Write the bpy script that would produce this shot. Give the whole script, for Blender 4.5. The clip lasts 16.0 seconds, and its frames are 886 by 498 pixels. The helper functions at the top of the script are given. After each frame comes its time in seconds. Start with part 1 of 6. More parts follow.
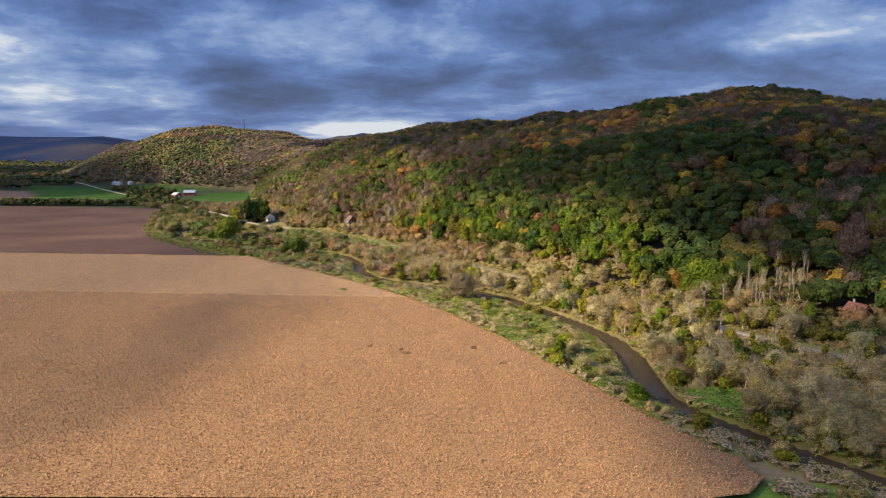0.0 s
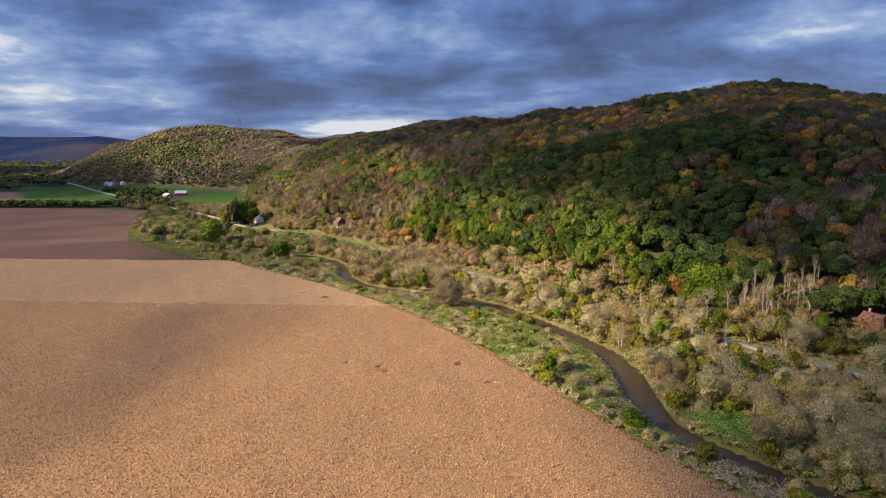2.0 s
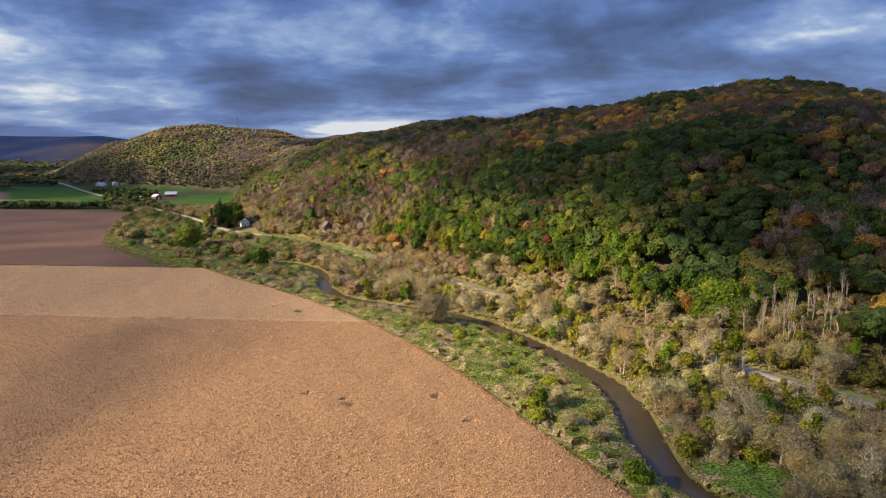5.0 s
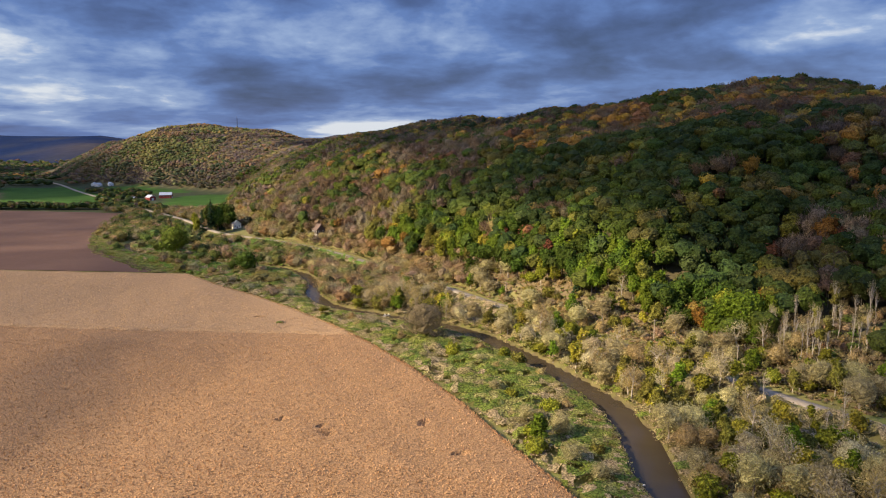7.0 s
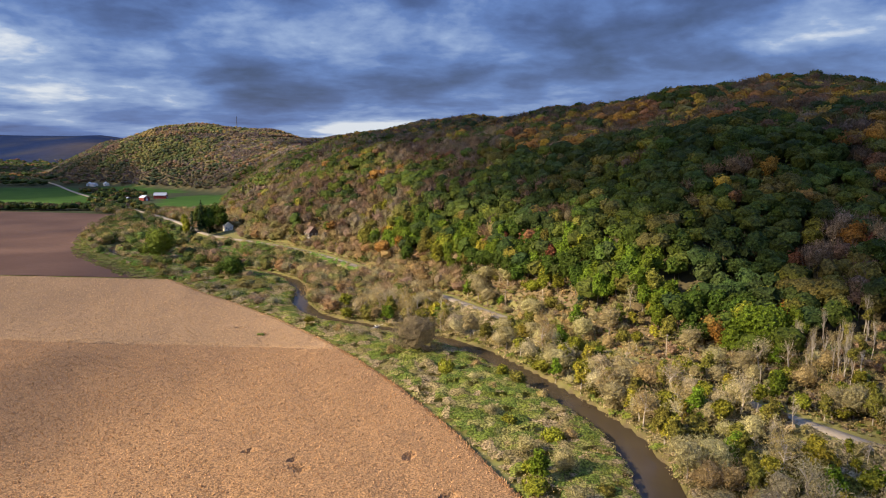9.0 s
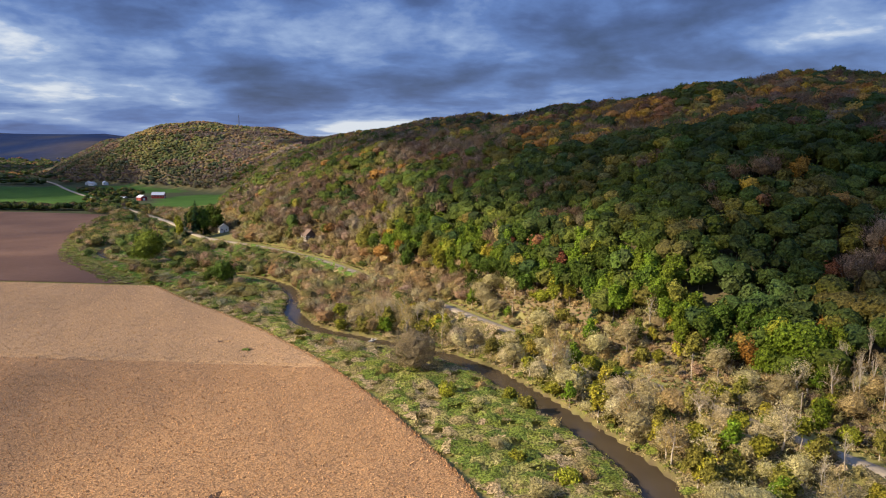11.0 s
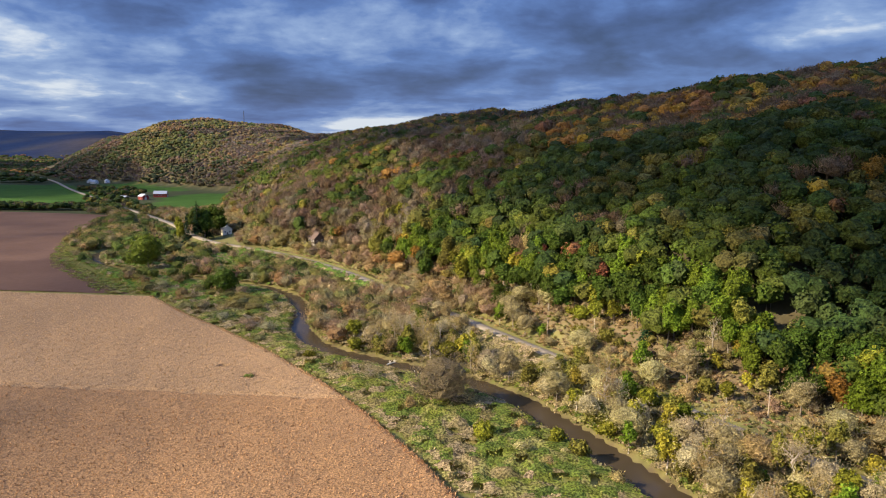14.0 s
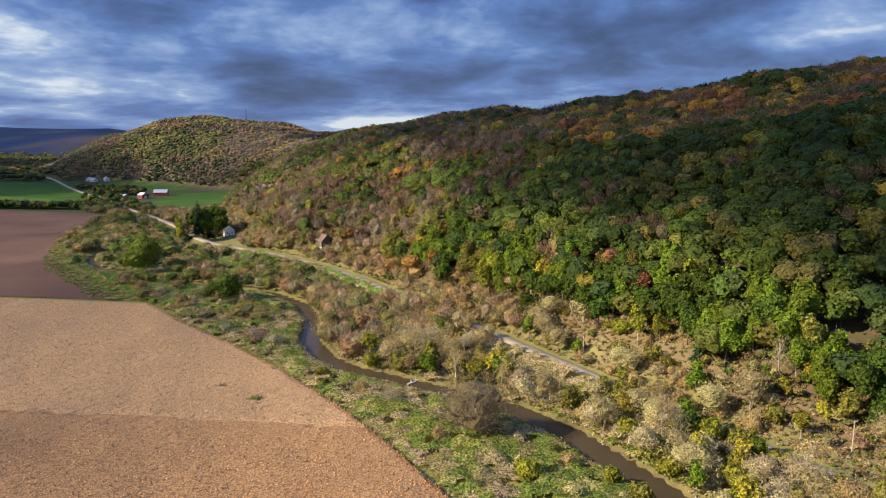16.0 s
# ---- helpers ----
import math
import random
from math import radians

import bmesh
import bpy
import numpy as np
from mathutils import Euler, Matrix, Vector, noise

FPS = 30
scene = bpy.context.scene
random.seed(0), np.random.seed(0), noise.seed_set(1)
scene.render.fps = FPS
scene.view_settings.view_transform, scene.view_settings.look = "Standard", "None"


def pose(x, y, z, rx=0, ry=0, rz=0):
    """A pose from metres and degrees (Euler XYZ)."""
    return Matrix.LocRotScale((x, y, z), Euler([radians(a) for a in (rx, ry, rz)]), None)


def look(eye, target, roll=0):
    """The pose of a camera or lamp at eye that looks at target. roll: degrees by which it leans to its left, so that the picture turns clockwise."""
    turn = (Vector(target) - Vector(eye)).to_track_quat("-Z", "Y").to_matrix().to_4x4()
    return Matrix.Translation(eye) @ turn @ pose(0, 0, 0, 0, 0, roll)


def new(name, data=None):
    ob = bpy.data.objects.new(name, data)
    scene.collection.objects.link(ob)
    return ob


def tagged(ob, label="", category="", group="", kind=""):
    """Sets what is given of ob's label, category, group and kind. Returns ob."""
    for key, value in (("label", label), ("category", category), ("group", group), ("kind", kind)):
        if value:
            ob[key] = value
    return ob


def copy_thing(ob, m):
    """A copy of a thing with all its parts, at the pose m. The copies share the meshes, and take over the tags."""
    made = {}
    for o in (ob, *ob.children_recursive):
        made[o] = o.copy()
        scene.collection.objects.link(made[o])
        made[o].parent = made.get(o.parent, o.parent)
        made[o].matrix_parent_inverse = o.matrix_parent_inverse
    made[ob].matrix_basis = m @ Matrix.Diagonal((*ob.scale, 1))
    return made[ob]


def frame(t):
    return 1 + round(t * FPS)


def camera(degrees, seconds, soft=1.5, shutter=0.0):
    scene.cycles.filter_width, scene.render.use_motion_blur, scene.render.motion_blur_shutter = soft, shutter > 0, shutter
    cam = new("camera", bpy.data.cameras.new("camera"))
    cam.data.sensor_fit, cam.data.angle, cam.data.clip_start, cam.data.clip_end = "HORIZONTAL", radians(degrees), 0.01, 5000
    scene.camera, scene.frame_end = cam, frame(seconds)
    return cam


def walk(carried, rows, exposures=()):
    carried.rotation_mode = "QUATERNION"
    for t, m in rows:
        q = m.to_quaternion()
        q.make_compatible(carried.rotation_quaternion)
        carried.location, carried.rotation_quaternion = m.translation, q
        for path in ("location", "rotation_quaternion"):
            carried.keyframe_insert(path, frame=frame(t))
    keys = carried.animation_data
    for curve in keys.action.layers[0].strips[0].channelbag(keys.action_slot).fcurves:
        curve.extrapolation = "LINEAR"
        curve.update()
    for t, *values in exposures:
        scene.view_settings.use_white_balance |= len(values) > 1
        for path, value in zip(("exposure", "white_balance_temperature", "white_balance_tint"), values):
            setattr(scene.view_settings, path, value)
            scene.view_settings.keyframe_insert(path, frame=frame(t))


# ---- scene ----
cam = camera(64.9, 16.0, 1.1)
PATH = [
    (0, (-9.426, 2.138, 90.541), (-9.566, 4.111, 90.244), 0.1),
    (1.5, (-4.391, 20.744, 91.131), (-4.533, 22.716, 90.828), -0.2),
    (3.5, (2.006, 46.566, 89.942), (1.854, 48.538, 89.643), -0.0),
    (4.2, (3.472, 55.259, 89.994), (3.319, 57.231, 89.695), -0.0),
    (6.3, (6.24, 82.164, 89.775), (6.081, 84.135, 89.476), 0.1),
    (7, (7.234, 90.788, 89.463), (7.072, 92.759, 89.165), 0.1),
    (9, (9.107, 116.836, 88.615), (8.937, 118.806, 88.318), 0.2),
    (11.3, (7.354, 147.468, 88.341), (7.169, 149.436, 88.041), 0.3),
    (12.5, (3.158, 161.0, 88.665), (2.967, 162.967, 88.362), 0.3),
    (14.5, (-7.551, 185.95, 88.434), (-7.75, 187.916, 88.125), 0.3),
    (16, (-16.937, 205.908, 87.161), (-17.137, 207.874, 86.851), 0.5),
]
walk(cam, [(t, look(eye, target, roll)) for t, eye, target, roll in PATH], exposures=[(0.0, 1.18, 7050, 12), (9.0, 1.19, 6950, 12), (16.0, 1.20, 6700, 10)])

# ---- world, sun, clouds that shade the valley ----
SUN_DIR = Vector((0.80, 0.34, -0.50)).normalized()      # the way the light travels
SUN_EL = math.asin(-SUN_DIR.z)
world = bpy.data.worlds.new("world")
scene.world = world
world.use_nodes = True


def build_sky():
    nt = world.node_tree
    nt.nodes.clear()
    N, L = nt.nodes.new, nt.links.new

    def math_node(op, a, b=None, clamp=False):
        n = N("ShaderNodeMath")
        n.operation, n.use_clamp = op, clamp
        for i, v in enumerate((a, b)):
            if v is None:
                continue
            if isinstance(v, (int, float)):
                n.inputs[i].default_value = v
            else:
                L(v, n.inputs[i])
        return n.outputs[0]

    tc = N("ShaderNodeTexCoord")
    sep = N("ShaderNodeSeparateXYZ")
    L(tc.outputs["Generated"], sep.inputs[0])
    up = math_node("MAXIMUM", sep.outputs[2], 0.0)
    az = math_node("ARCTAN2", sep.outputs[0], sep.outputs[1])
    layer = math_node("LOGARITHM", math_node("ADD", up, 0.07), math.e)      # layers crowd together towards the horizon
    comb = N("ShaderNodeCombineXYZ")
    L(math_node("MULTIPLY", az, 2.3), comb.inputs[0])
    L(math_node("MULTIPLY", layer, 1.25), comb.inputs[1])

    def cloud_noise(scale, detail, rough, off, warp=0.0):
        m = N("ShaderNodeMapping")
        m.inputs["Location"].default_value = off
        L(comb.outputs[0], m.inputs[0])
        n = N("ShaderNodeTexNoise")
        n.inputs["Scale"].default_value, n.inputs["Detail"].default_value = scale, detail
        n.inputs["Roughness"].default_value, n.inputs["Distortion"].default_value = rough, warp
        L(m.outputs[0], n.inputs[0])
        return n.outputs[0]

    big = cloud_noise(1.4, 3, 0.45, (3.1, 1.7, 0))
    mid = cloud_noise(2.9, 9, 0.50, (0.3, 4.2, 2), 0.25)
    fine = cloud_noise(15, 6, 0.55, (7.3, 0.2, 5), 0.2)
    v = math_node("ADD", math_node("MULTIPLY", big, 0.50), math_node("MULTIPLY", mid, 0.90))
    v = math_node("ADD", v, math_node("MULTIPLY", fine, 0.17))
    v = math_node("SUBTRACT", v, 0.070)

    # large masses: brighter towards the west, a light bank straight ahead, another in the east
    def mass(a0, e0, wa, we, amount):
        da = math_node("DIVIDE", math_node("SUBTRACT", az, a0), wa)
        de = math_node("DIVIDE", math_node("SUBTRACT", sep.outputs[2], e0), we)
        r2 = math_node("ADD", math_node("MULTIPLY", da, da), math_node("MULTIPLY", de, de))
        return math_node("MULTIPLY", math_node("EXPONENT", math_node("MULTIPLY", r2, -1.0)), amount)

    for m in MASSES:
        v = math_node("ADD", v, mass(*m))
    ramp = N("ShaderNodeValToRGB")
    els = ramp.color_ramp.elements
    els[0].position, els[0].color = 0.50, (0.030, 0.063, 0.190, 1)
    els[1].position, els[1].color = 1.0, (0.70, 0.79, 0.92, 1)
    for p, c in ((0.63, (0.055, 0.112, 0.32, 1)), (0.76, (0.100, 0.203, 0.520, 1)), (0.90, (0.275, 0.41, 0.71, 1))):
        e = els.new(p)
        e.color = c
    L(v, ramp.inputs[0])
    sky = N("ShaderNodeTexSky")
    sky.sky_type, sky.sun_disc = "NISHITA", False
    sky.sun_elevation = SUN_EL
    sky.sun_rotation = math.atan2(-SUN_DIR.x, -SUN_DIR.y)
    bg_sky, bg_cloud, add = N("ShaderNodeBackground"), N("ShaderNodeBackground"), N("ShaderNodeMixShader")
    add.inputs[0].default_value = 0.90      # nine tenths of the sky are cloud
    L(sky.outputs[0], bg_sky.inputs[0])
    bg_sky.inputs[1].default_value = SKY_STRENGTH
    L(ramp.outputs[0], bg_cloud.inputs[0])
    high = math_node("MAXIMUM", math_node("SUBTRACT", up, 0.22), 0.0)      # an overcast sky is brightest overhead
    L(math_node("MULTIPLY", math_node("ADD", math_node("MULTIPLY", high, ZENITH), 1.0), CLOUD_STRENGTH), bg_cloud.inputs[1])
    L(bg_sky.outputs[0], add.inputs[1])
    L(bg_cloud.outputs[0], add.inputs[2])
    out = N("ShaderNodeOutputWorld")
    L(add.outputs[0], out.inputs[0])


SKY_STRENGTH, CLOUD_STRENGTH, ZENITH = 0.06, 0.43, 3.2
MASSES = [(-0.62, 0.130, 0.09, 0.06, 0.21), (-0.58, 0.068, 0.17, 0.03, 0.17), (-0.28, 0.150, 0.14, 0.030, 0.11), (-0.46, 0.022, 0.10, 0.012, 0.17), (-0.21, 0.020, 0.12, 0.013, 0.19),
          (0.45, 0.130, 0.13, 0.018, 0.12), (0.00, 0.077, 0.10, 0.012, 0.06), (-0.51, 0.150, 0.08, 0.045, -0.10), (-0.33, 0.085, 0.17, 0.025, -0.06), (0.10, 0.125, 0.20, 0.045, -0.07),
          (0.31, 0.180, 0.15, 0.030, -0.07)]
build_sky()
lamp = bpy.data.lights.new("sun", "SUN")
lamp.energy, lamp.angle, lamp.color = 5.0, radians(0.8), (1.0, 0.87, 0.67)
sun = new("sun", lamp)
sun.matrix_world = look((0, 0, 900), Vector((0, 0, 900)) + SUN_DIR)


# ---- materials ----
def material(name, base, rough=0.8, vary=0.25, scale=1.0, scale2=None, bump=0.0, metal=0.0, island=0.0, obj=0.0, hue=0.0,
             translucent=0.0, second=None, attr=None, holes=None, clump_shade=None, tint=""):
    """Base colour varied by two sizes of noise, by loose piece and by object; second: a colour that patches of the large noise turn to."""
    mat = bpy.data.materials.new(name)
    mat.use_nodes = True
    nt = mat.node_tree
    N, L = nt.nodes.new, nt.links.new
    bsdf = nt.nodes["Principled BSDF"]
    bsdf.inputs["Roughness"].default_value, bsdf.inputs["Metallic"].default_value = rough, metal
    bsdf.inputs["Specular IOR Level"].default_value = 0.25
    geo = N("ShaderNodeNewGeometry")

    def noise_of(s, detail=4):
        n = N("ShaderNodeTexNoise")
        n.inputs["Scale"].default_value, n.inputs["Detail"].default_value = s, detail
        L(geo.outputs["Position"], n.inputs["Vector"])
        return n.outputs[0]

    def mathn(op, a, b):
        n = N("ShaderNodeMath")
        n.operation = op
        for i, v in enumerate((a, b)):
            if isinstance(v, (int, float)):
                n.inputs[i].default_value = v
            else:
                L(v, n.inputs[i])
        return n.outputs[0]

    small, large = noise_of(scale, 5), noise_of(scale2 or scale * 0.13, 3)
    col = N("ShaderNodeRGB")
    col.outputs[0].default_value = (*base, 1)
    cur = col.outputs[0]
    if attr:
        a = N("ShaderNodeAttribute")
        a.attribute_name = attr
        cur = a.outputs["Color"]
    if second:
        mix = N("ShaderNodeMix")
        mix.data_type = "RGBA"
        rmp = N("ShaderNodeMapRange")
        rmp.inputs[1].default_value, rmp.inputs[2].default_value = 0.42, 0.62
        L(large, rmp.inputs[0])
        L(rmp.outputs[0], mix.inputs[0])
        L(cur, mix.inputs[6])
        mix.inputs[7].default_value = (*second, 1)
        cur = mix.outputs[2]
    if tint:      # each crown has its own shade
        ta, tm = N("ShaderNodeAttribute"), N("ShaderNodeMix")
        ta.attribute_name, tm.data_type, tm.blend_type = tint, "RGBA", "MULTIPLY"
        tm.inputs[0].default_value = 1.0
        L(cur, tm.inputs[6]), L(ta.outputs["Color"], tm.inputs[7])
        cur = tm.outputs[2]
    val = mathn("ADD", 1.0 - vary, mathn("MULTIPLY", mathn("ADD", small, large), vary))
    if island:
        val = mathn("MULTIPLY", val, mathn("ADD", 1.0 - island, mathn("MULTIPLY", geo.outputs["Random Per Island"], 2 * island)))
    if clump_shade:      # leaf clumps: lit tips and shaded gaps put into the colour; size and depth
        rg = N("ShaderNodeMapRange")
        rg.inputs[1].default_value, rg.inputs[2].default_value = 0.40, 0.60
        rg.inputs[3].default_value, rg.inputs[4].default_value = 1.0 - clump_shade[1], 1.0 + clump_shade[1] * 0.8
        L(noise_of(clump_shade[0], 3), rg.inputs[0])
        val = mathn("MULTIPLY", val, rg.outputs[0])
    hsv = N("ShaderNodeHueSaturation")
    if obj:
        info = N("ShaderNodeObjectInfo")
        val = mathn("MULTIPLY", val, mathn("ADD", 1.0 - obj, mathn("MULTIPLY", info.outputs["Random"], 2 * obj)))
        if hue:
            L(mathn("ADD", 0.5 - hue, mathn("MULTIPLY", info.outputs["Random"], 2 * hue)), hsv.inputs["Hue"])
    elif hue:
        L(mathn("ADD", 0.5 - 2 * hue, mathn("MULTIPLY", large, 4 * hue)), hsv.inputs["Hue"])
    L(val, hsv.inputs["Value"])
    L(cur, hsv.inputs["Color"])
    L(hsv.outputs[0], bsdf.inputs["Base Color"])
    if bump:
        b = N("ShaderNodeBump")
        b.inputs["Strength"].default_value, b.inputs["Distance"].default_value = 1.0, bump
        L(small, b.inputs["Height"])
        L(b.outputs[0], bsdf.inputs["Normal"])
    if translucent:
        tr, mx = N("ShaderNodeBsdfTranslucent"), N("ShaderNodeMixShader")
        L(hsv.outputs[0], tr.inputs[0])
        mx.inputs[0].default_value = translucent
        L(bsdf.outputs[0], mx.inputs[1])
        L(tr.outputs[0], mx.inputs[2])
        last = mx.outputs[0]
        if holes:      # gaps between the leaves: size of the clumps, share that is open
            tp, ho = N("ShaderNodeBsdfTransparent"), N("ShaderNodeMixShader")
            L(mathn("LESS_THAN", noise_of(holes[0], 2), 0.5 + (holes[1] - 0.5) * 0.36), ho.inputs[0])
            L(last, ho.inputs[1])
            L(tp.outputs[0], ho.inputs[2])
            last = ho.outputs[0]
        L(last, nt.nodes["Material Output"].inputs[0])
    return mat


def leaf(name, base, hue=0.012, bump=0.55, scale=1.0, second=None, scale2=0.06, holes=None, clump_shade=(1.5, 0.55), tint=""):
    mat = material(name, base, 0.7, 0.75, scale, scale2, island=0.16 if name.startswith("far") else 0.32 if tint else 0.20, hue=hue, translucent=0.36, bump=bump, second=second, holes=holes, clump_shade=clump_shade, tint=tint)
    mat.node_tree.nodes["Principled BSDF"].inputs["Specular IOR Level"].default_value = 0.10
    return mat


def crown_leaf(name, base, clump_shade, bump=0.5, scale=1.0):
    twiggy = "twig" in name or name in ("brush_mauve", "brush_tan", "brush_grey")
    return leaf(name, base, bump=bump, scale=scale, clump_shade=clump_shade, tint="tint", holes=(2.6, 0.34) if twiggy else (2.2, 0.22) if "brush" in name else None)


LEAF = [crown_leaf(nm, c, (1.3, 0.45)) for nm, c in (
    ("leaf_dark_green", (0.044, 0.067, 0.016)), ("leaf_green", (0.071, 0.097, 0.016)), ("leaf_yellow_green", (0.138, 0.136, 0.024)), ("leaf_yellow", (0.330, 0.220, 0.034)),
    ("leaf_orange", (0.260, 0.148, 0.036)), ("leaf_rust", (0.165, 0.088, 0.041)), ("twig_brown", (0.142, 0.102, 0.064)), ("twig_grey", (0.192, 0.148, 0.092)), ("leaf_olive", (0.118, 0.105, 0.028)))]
# crowns of the far hill: distance haze put into greyer, bluer leaf colours
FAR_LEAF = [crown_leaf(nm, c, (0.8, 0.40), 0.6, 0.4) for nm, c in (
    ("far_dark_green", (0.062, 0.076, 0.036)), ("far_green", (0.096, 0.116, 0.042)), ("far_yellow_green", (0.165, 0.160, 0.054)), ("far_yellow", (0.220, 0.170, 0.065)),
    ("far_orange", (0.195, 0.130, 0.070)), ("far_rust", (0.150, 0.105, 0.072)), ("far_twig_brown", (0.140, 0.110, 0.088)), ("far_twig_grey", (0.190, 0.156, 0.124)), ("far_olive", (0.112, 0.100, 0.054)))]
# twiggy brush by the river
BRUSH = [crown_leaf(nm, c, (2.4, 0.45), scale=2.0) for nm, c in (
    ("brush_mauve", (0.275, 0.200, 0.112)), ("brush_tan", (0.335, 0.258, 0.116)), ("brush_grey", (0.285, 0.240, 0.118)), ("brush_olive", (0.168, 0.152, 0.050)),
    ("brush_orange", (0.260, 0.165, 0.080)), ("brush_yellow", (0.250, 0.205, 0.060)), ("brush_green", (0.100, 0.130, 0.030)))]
DARK, GREEN, YGREEN, YELLOW, ORANGE, RUST, BROWN, GREY, OLIVE = range(9)
BARK = material("bark", (0.20, 0.165, 0.13), 0.9, 0.5, 3.0, 0.4, obj=0.25)
PALE_BARK = material("pale_bark", (0.36, 0.31, 0.25), 0.85, 0.4, 3.0, 0.4, obj=0.25)
GROUND = material("ground_cover", (0.1, 0.1, 0.1), 0.95, 0.55, 0.35, 0.03, bump=0.25, attr="cover")
GROUND.node_tree.nodes["Principled BSDF"].inputs["Specular IOR Level"].default_value = 0.02
CORN = material("dry_corn", (0.458, 0.264, 0.128), 0.75, 0.25, 0.5, 0.02, island=0.50, translucent=0.25, second=(0.435, 0.250, 0.118))
# sheet between the stalks, colour darkened to stand for shade in the gaps
SHADED_CANOPY = material("shaded_corn_canopy", (0.248, 0.139, 0.063), 0.9, 0.30, 1.3, 0.02, bump=0.3, clump_shade=(2.3, 0.50), second=(0.236, 0.131, 0.058))
CORN_PALE = material("pale_dry_corn", (0.480, 0.305, 0.155), 0.75, 0.25, 0.5, 0.018, island=0.50, translucent=0.25)
# the pale sowing's sheet, darkened in the same way for its shaded gaps
SHADED_CANOPY_PALE = material("shaded_pale_corn_canopy", (0.285, 0.174, 0.086), 0.9, 0.30, 1.3, 0.02, bump=0.3, clump_shade=(2.3, 0.45))
STUBBLE = material("brown_stubble", (0.090, 0.045, 0.029), 0.95, 0.35, 0.25, 0.012, bump=0.12, second=(0.110, 0.058, 0.037))
ASPHALT = material("worn_asphalt", (0.262, 0.214, 0.152), 0.9, 0.45, 1.2, 0.10)
WATER = material("brown_water", (0.050, 0.037, 0.023), 0.25, 0.3, 0.12, 0.03, bump=0.012)
WATER.node_tree.nodes["Principled BSDF"].inputs["Specular IOR Level"].default_value = 0.15
WEED = [leaf(nm, c1, second=c2, scale=2.0, scale2=0.22, holes=(2.4, 0.15), clump_shade=(1.5, 0.6)) for nm, c1, c2 in (
    ("weed_bright", (0.190, 0.225, 0.038), (0.260, 0.228, 0.080)), ("weed_mid", (0.205, 0.178, 0.062), (0.275, 0.207, 0.107)), ("weed_dry", (0.390, 0.295, 0.165), (0.300, 0.228, 0.122)),
    ("weed_lush", (0.120, 0.210, 0.032), (0.150, 0.215, 0.042)), ("weed_vine", (0.155, 0.205, 0.036), (0.100, 0.132, 0.028)), ("weed_russet", (0.275, 0.177, 0.115), (0.307, 0.224, 0.134)))]
DIRT = (0.205, 0.140, 0.090)
WHITE = material("white_paint", (0.74, 0.72, 0.66), 0.6, 0.12, 1.5, 0.2)
CREAM = material("cream_siding", (0.78, 0.72, 0.58), 0.7, 0.15, 1.5, 0.2)
RED = material("red_boards", (0.27, 0.042, 0.034), 0.7, 0.3, 1.5, 0.2)
ROOF_PALE = material("pale_metal_roof", (0.60, 0.62, 0.66), 0.45, 0.15, 1.0, 0.2, metal=0.2)
ROOF_GREY = material("grey_metal_roof", (0.42, 0.44, 0.47), 0.5, 0.2, 1.0, 0.2, metal=0.2)
ROOF_BROWN = material("brown_shingles", (0.13, 0.088, 0.070), 0.9, 0.3, 2.5, 0.3)
ROOF_RED = material("red_shingles", (0.14, 0.060, 0.050), 0.85, 0.3, 2.5, 0.3)
PANE = material("window_pane", (0.03, 0.035, 0.045), 0.08, 0.1, 1.0)
DARKWOOD = material("dark_timber", (0.09, 0.07, 0.055), 0.85, 0.3, 2.0)
WOOD = material("weathered_wood", (0.36, 0.29, 0.22), 0.9, 0.35, 3.0, obj=0.15)
BLEACHED = material("bleached_wood", (0.66, 0.61, 0.53), 0.85, 0.25, 3.0)
STEEL = material("dark_painted_steel", (0.11, 0.115, 0.13), 0.5, 0.15, 1.0, metal=0.6)
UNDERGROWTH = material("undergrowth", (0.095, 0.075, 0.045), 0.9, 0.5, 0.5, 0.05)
STONE = material("fieldstone", (0.30, 0.27, 0.24), 0.9, 0.3, 2.0)


